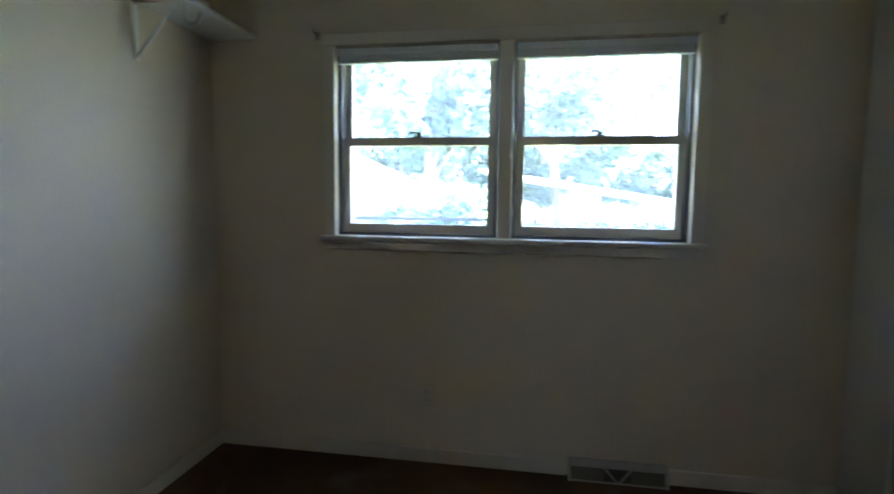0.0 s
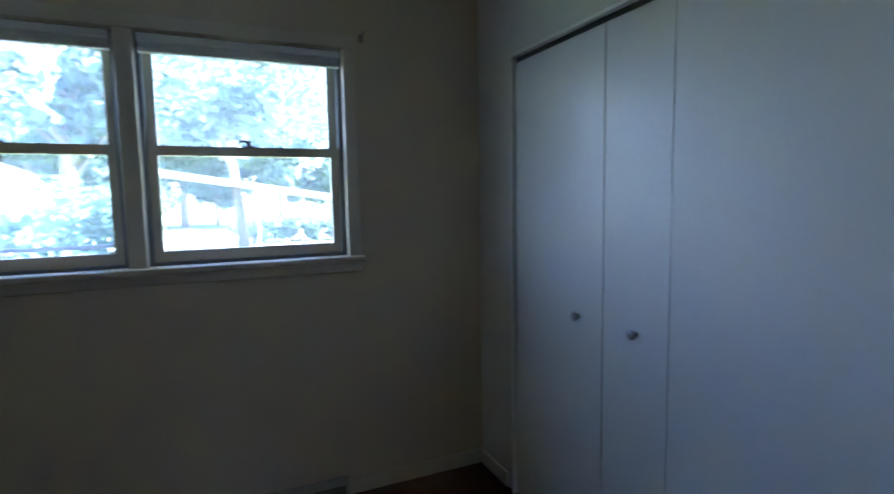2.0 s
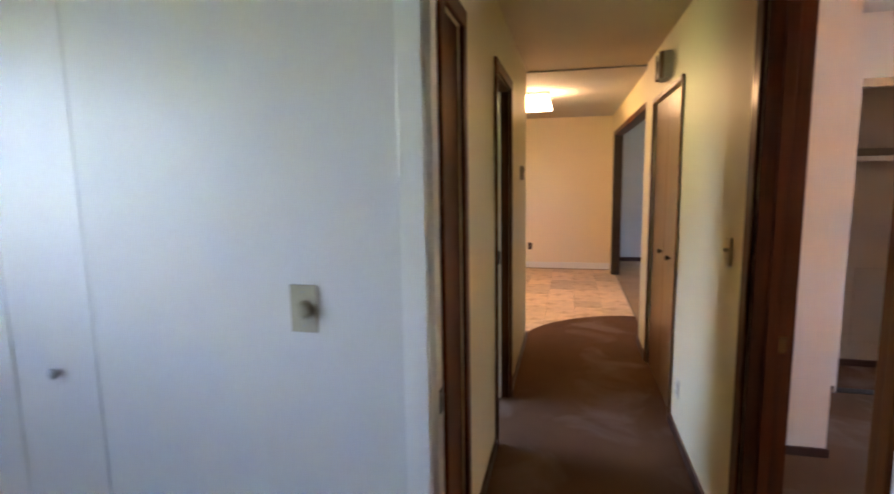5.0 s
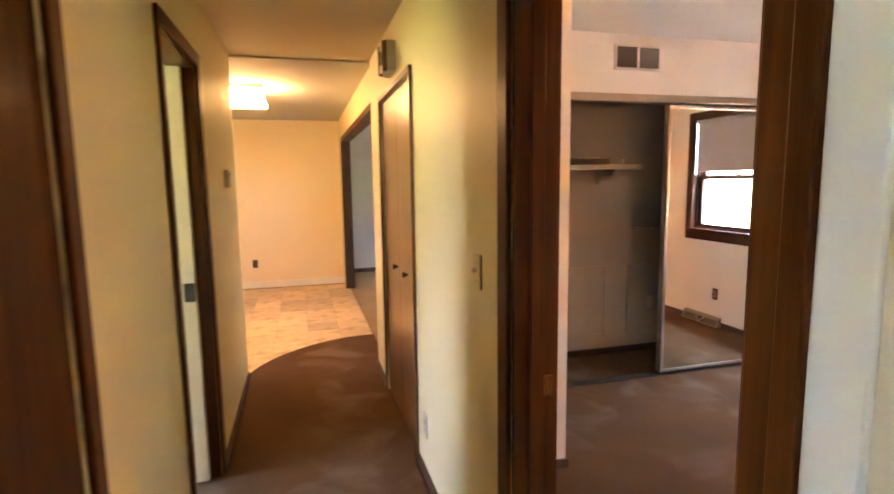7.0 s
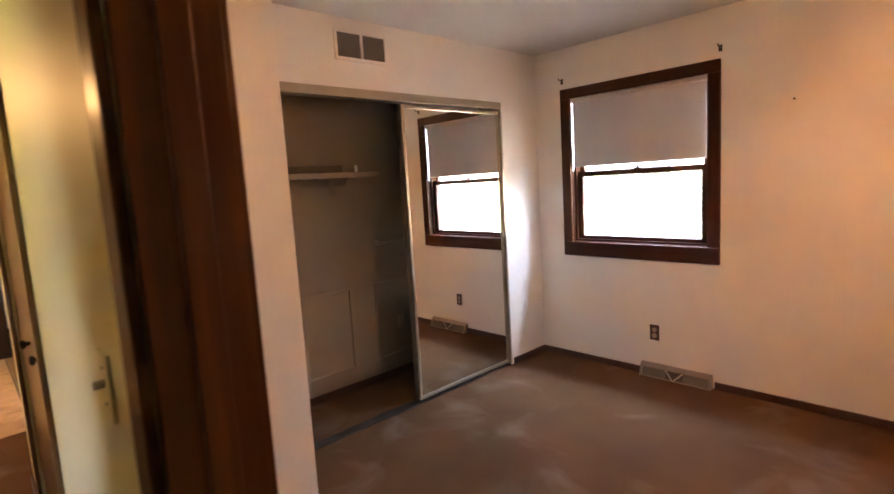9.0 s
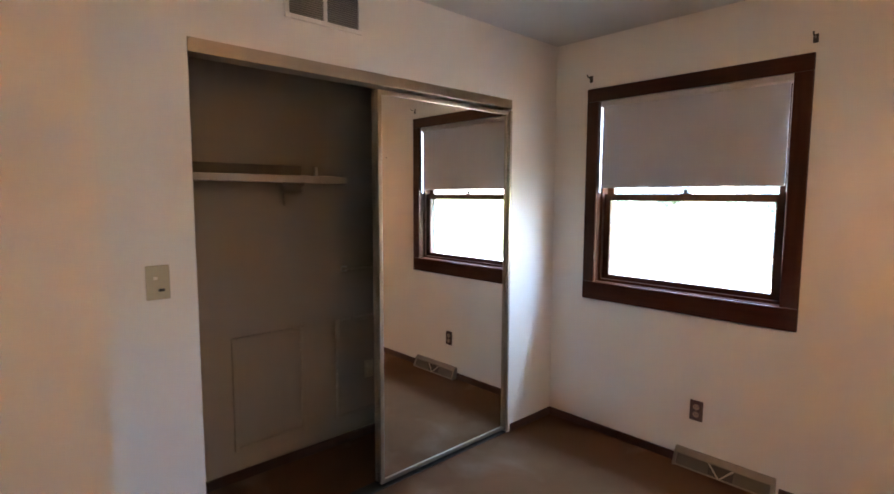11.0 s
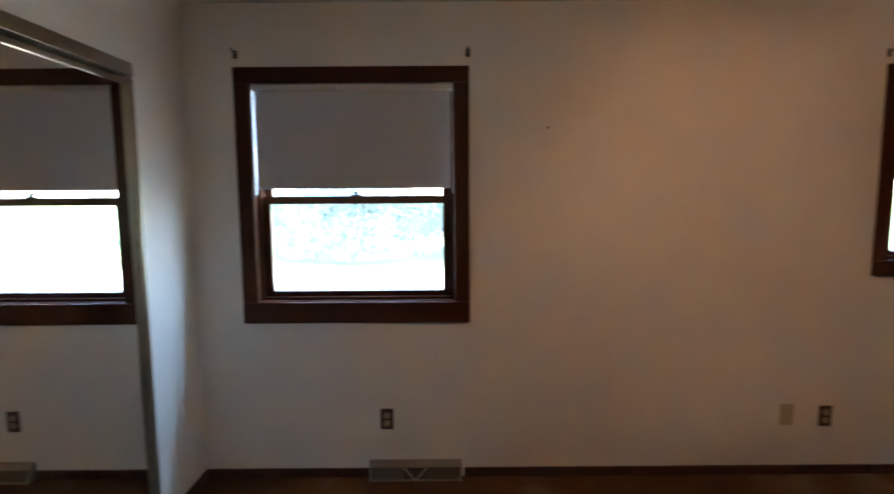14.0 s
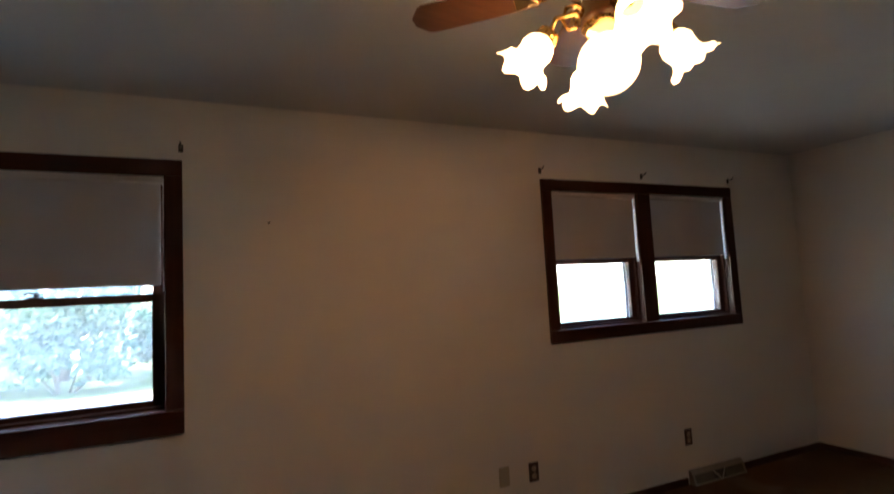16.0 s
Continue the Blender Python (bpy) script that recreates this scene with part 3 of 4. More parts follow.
roller_shade(flip_s, -1.162, -0.438, 2.053, 1.607, M_SHADE, "grey fabric roller shade drawn halfway down the window", "roller shades")
roller_shade(flip_s, -0.308, 0.46, 2.053, 1.607, M_SHADE, "grey fabric roller shade drawn halfway down the window", "roller shades")


def raised_shade(x0, x1):
    s = thing("raised_shade", pose(0, AN, 0), "white pleated shade drawn fully up under the window head", "window shade", "raised shades")
    part("headrail", boxes((x0 + 0.010, x1 - 0.010, -0.016, 0.028, 2.036, 2.068), bev=0.006), M_SHADE_WHITE, s)
    for i in range(4):
        part("pleat", boxes((x0 + 0.012, x1 - 0.012, 0.002 + 0.002 * (i % 2), 0.026, 2.031 - 0.0058 * i, 2.0355 - 0.0058 * i), bev=0.0015), M_SHADE_WHITE, s)
    part("bottom_rail", boxes((x0 + 0.010, x1 - 0.010, -0.004, 0.027, 1.998, 2.013), bev=0.004), M_SHADE_WHITE, s)


raised_shade(-0.370, 0.435)
raised_shade(0.506, 1.311)


def curtain_hook(m, mat, label):
    h = thing("curtain_bracket", m, label, "curtain bracket", "curtain brackets")
    part("plate", boxes((-0.011, 0.011, -0.004, 0.0, -0.02, 0.02), bev=0.002), mat, h)
    bm = bmesh.new()
    tube(bm, [(0, -0.003, 0.004), (0, -0.035, 0.006), (0, -0.045, 0.013), (0, -0.047, 0.022)], 0.004, 8)
    part("arm", bm, mat, h, smooth=True)


for x in (-0.466, 1.403):
    curtain_hook(pose(x, AN, 2.135), M_BRONZE, "small painted metal curtain bracket above the white window")
for x in (3.316, 4.464):
    curtain_hook(pose(x, BS, 2.196, 0, 0, 180), M_DARKMETAL, "small dark metal curtain bracket above a wooden window")
for x in (1.233, 0.361, -0.541):
    curtain_hook(pose(x, BS, 2.185, 0, 0, 180), M_DARKMETAL, "small dark metal curtain bracket above a wooden window")


nail = thing("nail", pose(2.918, BS, 1.828, 0, 0, 180), "small dark nail sticking out of the cream wall", "nail")
bm = bmesh.new()
tube(bm, [(0, 0.002, 0), (0, -0.018, 0.003)], 0.0022, 8)
part("shank", bm, M_DARKMETAL, nail, smooth=True)
bm = bmesh.new()
tube(bm, [(0, -0.017, 0.003), (0, -0.0195, 0.0034)], 0.006, 10)
part("nail_head", bm, M_DARKMETAL, nail, smooth=True)


# ---- doors ----
def casing_set(name, m, x0, x1, top, w, mat, mat_h, label, sides="lr"):
    c = thing(name, m, label, "door frame", kind="structure")
    if "l" in sides:
        part("casing", boxes((x0 - w, x0, -0.016, 0.0, 0.0, top), bev=0.004), mat, c)
    if "r" in sides:
        part("casing", boxes((x1, x1 + w, -0.016, 0.0, 0.0, top), bev=0.004), mat, c)
    part("casing", boxes((x0 - (w if "l" in sides else 0), x1 + (w if "r" in sides else 0), -0.017, 0.0, top, top + w), bev=0.004), mat_h, c)
    return c


def lining(frame_thing, x0, x1, depth, top, mat, stop=True):
    t = 0.016
    for a, b in ((x0, x0 + t), (x1 - t, x1)):
        part("jamb", boxes((a, b, 0.0, depth, 0.0, top), bev=0.002), mat, frame_thing)
    part("head_jamb", boxes((x0 + t, x1 - t, 0.0, depth, top - t, top)), mat, frame_thing)
    if stop:
        for a, b in ((x0 + t, x0 + t + 0.011), (x1 - t - 0.011, x1 - t)):
            part("door_stop", boxes((a, b, depth * 0.36, depth * 0.68, 0.0, top - t), bev=0.003), mat, frame_thing)


# doorway of the small bedroom, white on the room's side
d1 = casing_set("door_frame_1", pose(AX, 0, 0, 0, 0, -90), -1.305, -HS, 2.04, 0.062, M_TRIM_WHITE, M_TRIM_WHITE, "white painted door casing of the small bedroom", "l")
part("jamb", boxes((-1.305, -1.289, 0.0, 0.1, 0, 2.04), bev=0.002), M_TRIM_WHITE, d1)
part("door_stop", boxes((-1.289, -1.278, 0.05, 0.1, 0, 2.02), bev=0.003), M_WOOD_DARK, d1, "dark wooden door stop")
part("head_jamb", boxes((-1.289, -HS - 0.02, 0.0, 0.1, 2.024, 2.04)), M_TRIM_WHITE, d1)
part("strike_plate", boxes((-1.2885, -1.286, 0.012, 0.036, 0.925, 0.985), bev=0.001), M_DARKMETAL, d1, "dark metal strike plate")
side = thing("door_frame_8", pose(0, HS + 0.006, 0, 0, 0, 180), "white painted casing board on the side wall by the doorway", "door frame", kind="structure")
part("casing", boxes((-1.944, -1.878, -0.012, 0.0, 0.0, 2.1), bev=0.004), M_TRIM_WHITE, side)
part("jamb", boxes((-1.980, -1.9445, -0.020, 0.0, 0.0, 2.1), bev=0.003), M_WOOD_DARK, side, "dark varnished wooden jamb strip")

# doorway of the large bedroom, dark wood
d2 = casing_set("door_frame_2", pose(0, HS, 0, 0, 0, 180), -2.81, -2.03, 2.04, 0.07, M_WOOD_DARK, M_WOOD_DARK_H, "dark varnished wooden door frame of the large bedroom", "l")
part("casing", boxes((-2.03, -1.982, -0.016, 0.0, 0.0, 2.04), bev=0.004), M_WOOD_DARK, d2)
part("jamb", boxes((-2.046, -2.03, 0.0, 0.126, 0.0, 2.04), bev=0.002), M_WOOD_DARK, d2)
part("jamb", boxes((-2.81, -2.794, 0.0, 0.126, 0.0, 2.04), bev=0.002), M_WOOD_DARK, d2)
part("head_jamb", boxes((-2.794, -2.046, 0.0, 0.126, 2.024, 2.04)), M_WOOD_DARK_H, d2)
part("door_stop", boxes((-2.794, -2.783, 0.045, 0.085, 0.0, 2.02), bev=0.003), M_WOOD_DARK, d2)
part("strike_plate", boxes((-2.7945, -2.792, 0.085, 0.115, 0.87, 0.93), bev=0.001), M_BRASS, d2, "brass strike plate")
part("casing", boxes((-2.88, -2.81, 0.126, 0.142, 0, 2.04), bev=0.004), M_WOOD_DARK, d2)
part("casing", boxes((-2.03, -1.96, 0.126, 0.142, 0, 2.04), bev=0.004), M_WOOD_DARK, d2)

# hall closet with two folding leaves
casing_set("door_frame_3", pose(0, HS, 0, 0, 0, 180), -5.09, -4.09, 2.0, 0.03, M_WOOD_DOOR, M_WOOD_DOOR, "slim brown wooden frame of the hall closet")
hall_closet = thing("door_1", pose(0, HS, 0, 0, 0, 180), "brown varnished wooden folding door of the hall closet, closed", "door", kind="structure")
for x0, x1, k in ((-5.088, -4.592, -4.647), (-4.588, -4.092, -4.344)):
    leaf = part("leaf", boxes((x0, x1, 0.012, 0.042, 0.012, 1.99), bev=0.003), M_WOOD_DOOR, hall_closet)
    kb = bmesh.new()
    lathe(kb, [(0.008, 0), (0.008, 0.012), (0.017, 0.018), (0.018, 0.026), (0.012, 0.031)], 16, pose(k, 0.012, 0.957, 90))
    part("knob", kb, M_BLACK, leaf, "black round knob", True)

# narrow dark door beside the small bedroom
casing_set("door_frame_4", pose(0, HN, 0), 2.14, 2.70, 2.0, 0.06, M_WOOD_DARK, M_WOOD_DARK_H, "dark wooden door frame beside the small bedroom", "r")
linen = thing("door_2", pose(0, HN, 0), "dark varnished narrow wooden door in the hall, closed", "door", kind="structure")
leaf = part("leaf", boxes((2.142, 2.698, 0.006, 0.04, 0.012, 1.995), bev=0.003), M_WOOD_DARK, linen)

# bathroom doorway, its cream door standing open
d5 = casing_set("door_frame_5", pose(0, HN, 0), 3.59, 4.24, 2.02, 0.06, M_WOOD_DARK, M_WOOD_DARK_H, "dark wooden door frame of the bathroom", "r")
part("casing", boxes((3.553, 3.59, -0.016, 0.0, 0.0, 2.08), bev=0.004), M_WOOD_DARK, d5)
lining(d5, 3.59, 4.24, 0.11, 2.02, M_WOOD_DARK)
bath_door = thing("door_3", pose(4.2115, HN + 0.05, 0), "cream painted bathroom door standing open", "door", kind="structure")
leaf = part("leaf", boxes((-0.038, 0.0, 0.0, 0.62, 0.012, 2.0), bev=0.003), M_IVORY, bath_door)
part("hinge", boxes((-0.0415, -0.0375, 0.0, 0.05, 0.92, 1.01), bev=0.001), M_DARKMETAL, leaf, "dark metal hinge")

# wide opening to the living room
op = thing("door_frame_6", pose(0, HS - 0.02, 0, 0, 0, 180), "dark stained lining of the wide living room opening", "door frame", kind="structure")
part("post", boxes((-8.92, -8.86, -0.012, 0.112, -0.001, 2.03), bev=0.004), M_POST, op)
part("post_lining", boxes((-8.86, -8.84, 0.0, 0.1, -0.001, 2.07)), M_POST, op)
part("head", boxes((-8.92, -5.66, -0.012, 0.112, 2.03, 2.09), bev=0.004), M_WOOD_DARK_H, op)

# folding closet doors of the small bedroom
closet_a = thing("door_4", pose(AX, 0, 0, 0, 0, -90), "white painted flush folding closet doors, closed", "closet door", kind="structure")
for a, b, k in ((-3.150, -2.568, -2.700), (-2.563, -2.2695, -2.402), (-2.2665, -1.9755, 0)):
    leaf = part("leaf", boxes((a, b, 0.003, 0.031, 0.012, 1.995), bev=0.001), M_DOOR_WHITE, closet_a)
    if k:
        kb = bmesh.new()
        lathe(kb, [(0.009, 0), (0.008, 0.010), (0.015, 0.016), (0.0165, 0.024), (0.010, 0.029)], 16, pose(k, 0.003, 0.957, 90))
        part("knob", kb, M_KNOB, leaf, "small dull nickel knob", True)
part("track", boxes((-3.153, -1.977, 0.012, 0.05, 1.998, 2.02)), M_DARKMETAL, closet_a, "dark metal top track")
casing_set("door_frame_7", pose(AX, 0, 0, 0, 0, -90), -3.155, -1.975, 2.02, 0.016, M_TRIM_WHITE, M_TRIM_WHITE, "thin white edge trim round the folding closet", "l")
tagged(mesh_object("closet_back", boxes((2.62, 2.68, 1.48, AN, 0, H)), M_WALL_A), "plain back wall inside the small closet", "wall", kind="structure")

# mirror closet of the large bedroom
mir = thing("sliding_mirror_door", pose(BX, 0, 0, 0, 0, -90), "full-height sliding mirror door in a slim bronze metal frame", "mirror door", "mirror doors")
for y0 in (1.617,):
    y1 = y0 + 0.958
    for s in ((y0, y0 + 0.024, 0.02, 1.985), (y1 - 0.024, y1, 0.02, 1.985)):
        part("stile", boxes((s[0], s[1], 0.012, 0.036, s[2], s[3]), bev=0.004), M_BRONZE, mir)
    for z in (0.02, 1.962):
        part("rail", boxes((y0 + 0.024, y1 - 0.024, 0.013, 0.035, z, z + 0.023), bev=0.003), M_BRONZE, mir)
    part("mirror", boxes((y0 + 0.020, y1 - 0.020, 0.020, 0.026, 0.04, 1.965)), M_MIRROR, mir, "clear silvered mirror glass")
back_door = copy_thing(mir, pose(BX + 0.036, -0.004, 0, 0, 0, -90))
back_door["label"] = "sliding mirror door stacked behind the other one"
head = thing("closet_track", pose(BX, 0, 0, 0, 0, -90), "bronze metal fascia and floor track of the mirror closet", "closet track", kind="structure")
part("fascia", boxes((0.776, 2.575, -0.006, 0.002, 1.998, 2.05), bev=0.002), M_BRONZE, head)
part("top_channel", boxes((0.778, 2.573, 0.004, 0.088, 2.0, 2.044)), M_BRONZE, head)
part("floor_track", boxes((0.778, 2.573, 0.004, 0.084, 0.0, 0.006), bev=0.002), M_DARKMETAL, head, "dark metal floor track")
part("side_strip", boxes((2.562, 2.580, -0.004, 0.084, 0.012, 1.985), bev=0.002), M_BRONZE, head)

# inside the closet
shelf = thing("closet_shelf", pose(5.30, 0, 0, 0, 0, -90), "short painted wooden closet shelf on a back cleat and bracket", "shelf")
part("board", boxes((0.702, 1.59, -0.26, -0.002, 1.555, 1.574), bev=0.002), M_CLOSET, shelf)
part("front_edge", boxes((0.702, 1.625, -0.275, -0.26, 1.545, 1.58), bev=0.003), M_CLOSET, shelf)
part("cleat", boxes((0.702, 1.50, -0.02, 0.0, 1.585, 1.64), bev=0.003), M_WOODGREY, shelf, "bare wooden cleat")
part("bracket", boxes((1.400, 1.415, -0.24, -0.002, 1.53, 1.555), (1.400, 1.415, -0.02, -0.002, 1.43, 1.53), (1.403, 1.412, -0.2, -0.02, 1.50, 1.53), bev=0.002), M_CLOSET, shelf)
part("peg", boxes((1.455, 1.472, -0.25, -0.235, 1.574, 1.625), bev=0.002), M_WHITEPLASTIC, shelf)


rail = thing("closet_rail", pose(5.30, 0, 0, 0, 0, -90), "short painted clothes rail stub on the closet's back wall", "closet rail")
bm = bmesh.new()
tube(bm, [(1.74, -0.03, 1.06), (2.08, -0.03, 1.06)], 0.010, 10)
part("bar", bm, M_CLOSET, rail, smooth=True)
for x in (1.76, 2.06):
    part("holder", boxes((x - 0.012, x + 0.012, -0.032, 0.0, 1.045, 1.075), bev=0.003), M_WHITEPLASTIC, rail)


def wall_panel(m, w, h, label):
    p = thing("access_panel", m, label, "access panel", "access panels")
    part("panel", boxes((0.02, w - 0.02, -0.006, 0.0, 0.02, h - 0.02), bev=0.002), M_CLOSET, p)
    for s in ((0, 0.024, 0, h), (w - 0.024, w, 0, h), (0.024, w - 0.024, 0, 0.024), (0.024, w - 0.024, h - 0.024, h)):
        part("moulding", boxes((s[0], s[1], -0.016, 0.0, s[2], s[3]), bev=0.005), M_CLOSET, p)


wall_panel(pose(5.30, -1.10, 0.16, 0, 0, -90), 0.40, 0.60, "painted access panel with a moulded frame in the closet")
wall_panel(pose(5.30, -1.70, 0.16, 0, 0, -90), 0.36, 0.60, "painted access panel with a moulded frame in the closet")


# ---- wall fittings ----
def outlet(m, plate_mat, face_mat, label):
    o = thing("wall_outlet", m, label, "wall outlet", "wall outlets")
    plate = part("cover_plate", boxes((-0.035, 0.035, -0.006, 0.0, -0.057, 0.057), bev=0.003), plate_mat, o)
    for z in (-0.021, 0.021):
        r = bmesh.new()
        lathe(r, [(0.0165, 0.0), (0.0165, 0.003), (0.015, 0.004)], 20, pose(0, -0.006, z, 90))
        rec = part("receptacle", r, face_mat, o, smooth=False)
        for x in (-0.0065, 0.0065):
            part("slot", boxes((x - 0.0011, x + 0.0011, -0.0108, -0.0095, z - 0.002, z + 0.006)), M_BLACK, rec)
    s = bmesh.new()
    lathe(s, [(0.0035, 0.0), (0.0035, 0.0015), (0.002, 0.002)], 10, pose(0, -0.006, 0, 90))
    part("screw", s, plate_mat, o)


outlet(pose(0.100, AN, 0.347), M_IVORY, M_IVORY, "ivory plastic double wall outlet under the white window")
for x in (3.75, 1.425, 0.126):
    outlet(pose(x, BS, 0.320, 0, 0, 180), M_BROWNPLATE, M_TANPLASTIC, "brown plastic wall outlet with tan sockets, near the floor")
outlet(pose(3.895, HS, 0.285, 0, 0, 180), M_IVORY, M_IVORY, "ivory plastic wall outlet low on the hall wall")
outlet(pose(DX, 1.60, 0.345, 0, 0, -90), M_BROWNPLATE, M_BROWNPLATE, "dark brown wall outlet on the dining wall")
outlet(pose(5.30, -1.93, 0.42, 0, 0, -90), M_IVORY, M_IVORY, "ivory wall outlet inside the closet")

blank = thing("blank_plate", pose(1.63, BS, 0.328, 0, 0, 180), "blank ivory cover plate low on the cream wall", "cover plate")
part("plate", boxes((-0.035, 0.035, -0.005, 0.0, -0.057, 0.057), bev=0.003), M_AGED, blank)

dim = thing("dimmer_switch", pose(AX, 1.621, 1.175, 0, 0, -90), "ivory dimmer switch with a round knob on the white wall", "dimmer switch")
part("cover_plate", boxes((-0.036, 0.036, -0.006, 0.0, -0.06, 0.06), bev=0.003), M_AGED, dim)
kb = bmesh.new()
lathe(kb, [(0.022, 0.0), (0.022, 0.003), (0.019, 0.005), (0.018, 0.02), (0.015, 0.023)], 24, pose(0.004, -0.006, 0, 90))
part("dial", kb, M_AGED, dim, "ivory turning knob", True)
for z in (-0.042, 0.042):
    s = bmesh.new()
    lathe(s, [(0.0035, 0.0), (0.0035, 0.0015), (0.002, 0.002)], 10, pose(0, -0.006, z, 90))
    part("screw", s, M_KNOB, dim)


def toggle(m, label, mat=None):
    s = thing("light_switch", m, label, "light switch", "light switches")
    part("cover_plate", boxes((-0.035, 0.035, -0.006, 0.0, -0.057, 0.057), bev=0.003), mat or M_IVORY, s)
    part("toggle", boxes((-0.005, 0.005, -0.022, -0.005, -0.002, 0.012), bev=0.002), M_IVORY, s)
    for z in (-0.03, 0.03):
        c = bmesh.new()
        lathe(c, [(0.003, 0.0), (0.003, 0.0015), (0.002, 0.002)], 10, pose(0, -0.006, z, 90))
        part("screw", c, M_KNOB, s)


toggle(pose(3.09, HS, 1.18, 0, 0, 180), "cream painted-over light switch on the yellow hall wall", M_WALL_HALL)

ctl = thing("fan_control", pose(BX, -0.643, 1.17, 0, 0, -90), "ivory wall control plate with a small dark slider", "wall control")
part("cover_plate", boxes((-0.039, 0.039, -0.007, 0.0, -0.062, 0.062), bev=0.003), M_AGED, ctl)
part("slider", boxes((0.0, 0.02, -0.013, -0.006, -0.032, -0.022), bev=0.001), M_BLACK, ctl, "small black slider")
part("button", boxes((-0.014, -0.002, -0.010, -0.006, 0.012, 0.022), bev=0.001), M_IVORY, ctl)

th = thing("thermostat", pose(5.02, HN, 1.506), "small bronze-coloured thermostat on the hall wall", "thermostat")
part("body", boxes((-0.04, 0.04, -0.03, 0.0, -0.055, 0.055), bev=0.006), M_BRONZE, th)
part("window", boxes((-0.025, 0.025, -0.033, -0.029, 0.01, 0.035), bev=0.001), M_BLACK, th, "dark display window")

chime = thing("door_chime", pose(4.57, HS, 2.165, 0, 0, 180), "cream and brown door chime box high on the hall wall", "door chime")
part("base_box", boxes((-0.10, 0.10, -0.05, 0.0, -0.085, 0.085), bev=0.008), M_IVORY, chime)
for x in (-0.072, 0.072):
    b = bmesh.new()
    tube(b, [(x, -0.05, -0.08), (x, -0.05, 0.08)], 0.024, 16)
    part("chime_tube", b, M_WOOD_DOOR, chime, "brown rounded side bar", True)
part("front_cover", boxes((-0.046, 0.046, -0.068, -0.045, -0.078, 0.078), bev=0.006), M_IVORY, chime)
rb = bmesh.new()
tube(rb, [(0.026 * math.cos(math.pi * k / 10), -0.069, 0.036 * math.sin(math.pi * k / 10)) for k in range(21)], 0.004, 8)
part("ring", rb, M_WOOD_DOOR, chime, "brown oval ring on the front", True)


def register(m, w, label, enamel):
    r = thing("floor_register", m, label, "heating register", "floor registers")
    h, d = 0.082, 0.06
    bm = bmesh.new()
    prof = [(0.0, 0.0), (0.0, h + 0.012), (-0.014, h + 0.012), (-d * 0.55, h - 0.012), (-d * 0.55, h - 0.018), (-0.02, h - 0.014), (-0.012, 0.0)]
    ends = [[bm.verts.new((x, y, z)) for y, z in prof] for x in (-w / 2, w / 2)]
    for i in range(len(prof)):
        j = (i + 1) % len(prof)
        bm.faces.new((ends[0][i], ends[0][j], ends[1][j], ends[1][i]))
    bm.faces.new(ends[0])
    bm.faces.new(list(reversed(ends[1])))
    part("hood", bm, enamel, r)
    for x in (-w / 2, w / 2 - 0.012):
        e = bmesh.new()
        pr = [(-0.001, 0.0), (-0.001, h + 0.011), (-0.014, h + 0.011), (-d * 0.55 - 0.002, h - 0.013), (-d, 0.0)]
        cap = [[e.verts.new((xx, y, z)) for y, z in pr] for xx in (x - 0.001, x + 0.013)]
        for i in range(len(pr)):
            j = (i + 1) % len(pr)
            e.faces.new((cap[0][i], cap[0][j], cap[1][j], cap[1][i]))
        e.faces.new(cap[0])
        e.faces.new(list(reversed(cap[1])))
        part("end_cap", e, enamel, r)
    tilt = math.atan2(d * 0.45, h - 0.02)
    g = Matrix.Translation((0, -d + 0.003, 0.004)) @ Matrix.Rotation(-tilt, 4, "X")
    hl = (h - 0.018) / math.cos(tilt)
    for s in (-1, 1):
        grille = bmesh.new()
        n = 26
        for i in range(n):
            x = s * (0.062 + (w / 2 - 0.08) * (i + 0.5) / n)
            box(grille, x - 0.0022, x + 0.0022, 0.0, 0.012, 0.004, hl - 0.004)
        bmesh.ops.transform(grille, matrix=g, verts=grille.verts)
        part("louvre_grille", grille, M_REG_FACE, r)
    back = boxes((-w / 2 + 0.013, w / 2 - 0.013, 0.014, 0.016, 0, hl))
    bmesh.ops.transform(back, matrix=g, verts=back.verts)
    part("damper_plate", back, M_REG_DARK, r, "dark plate that carries the shade behind the louvres")
    v = bmesh.new()
    for s in (-1, 1):
        b = [v.verts.new(g @ Vector(p)) for p in ((s * 0.066, -0.004, hl - 0.006), (s * 0.052, -0.004, hl - 0.006), (0, -0.004, 0.006), (s * 0.004, -0.004, 0.0))]
        f = v.faces.new(b)
    bmesh.ops.solidify(v, geom=v.faces[:], thickness=0.006)
    part("centre_vee", v, M_REG_VEE, r, "pale chevron in the middle")
    low = boxes((-w / 2 + 0.012, w / 2 - 0.012, -0.003, 0.006, -0.002, 0.007))
    bmesh.ops.transform(low, matrix=g, verts=low.verts)
    part("lower_lip", low, enamel, r)


register(pose(1.04, AN, 0), 0.46, "beige metal baseboard heating register under the white window", M_REGISTER_PALE)
register(pose(3.60, BS, 0, 0, 0, 180), 0.49, "beige metal baseboard heating register under a wooden window", M_REGISTER_TAN)
register(pose(-0.11, BS, 0, 0, 0, 180), 0.52, "beige metal baseboard heating register under the double window", M_REGISTER_TAN)

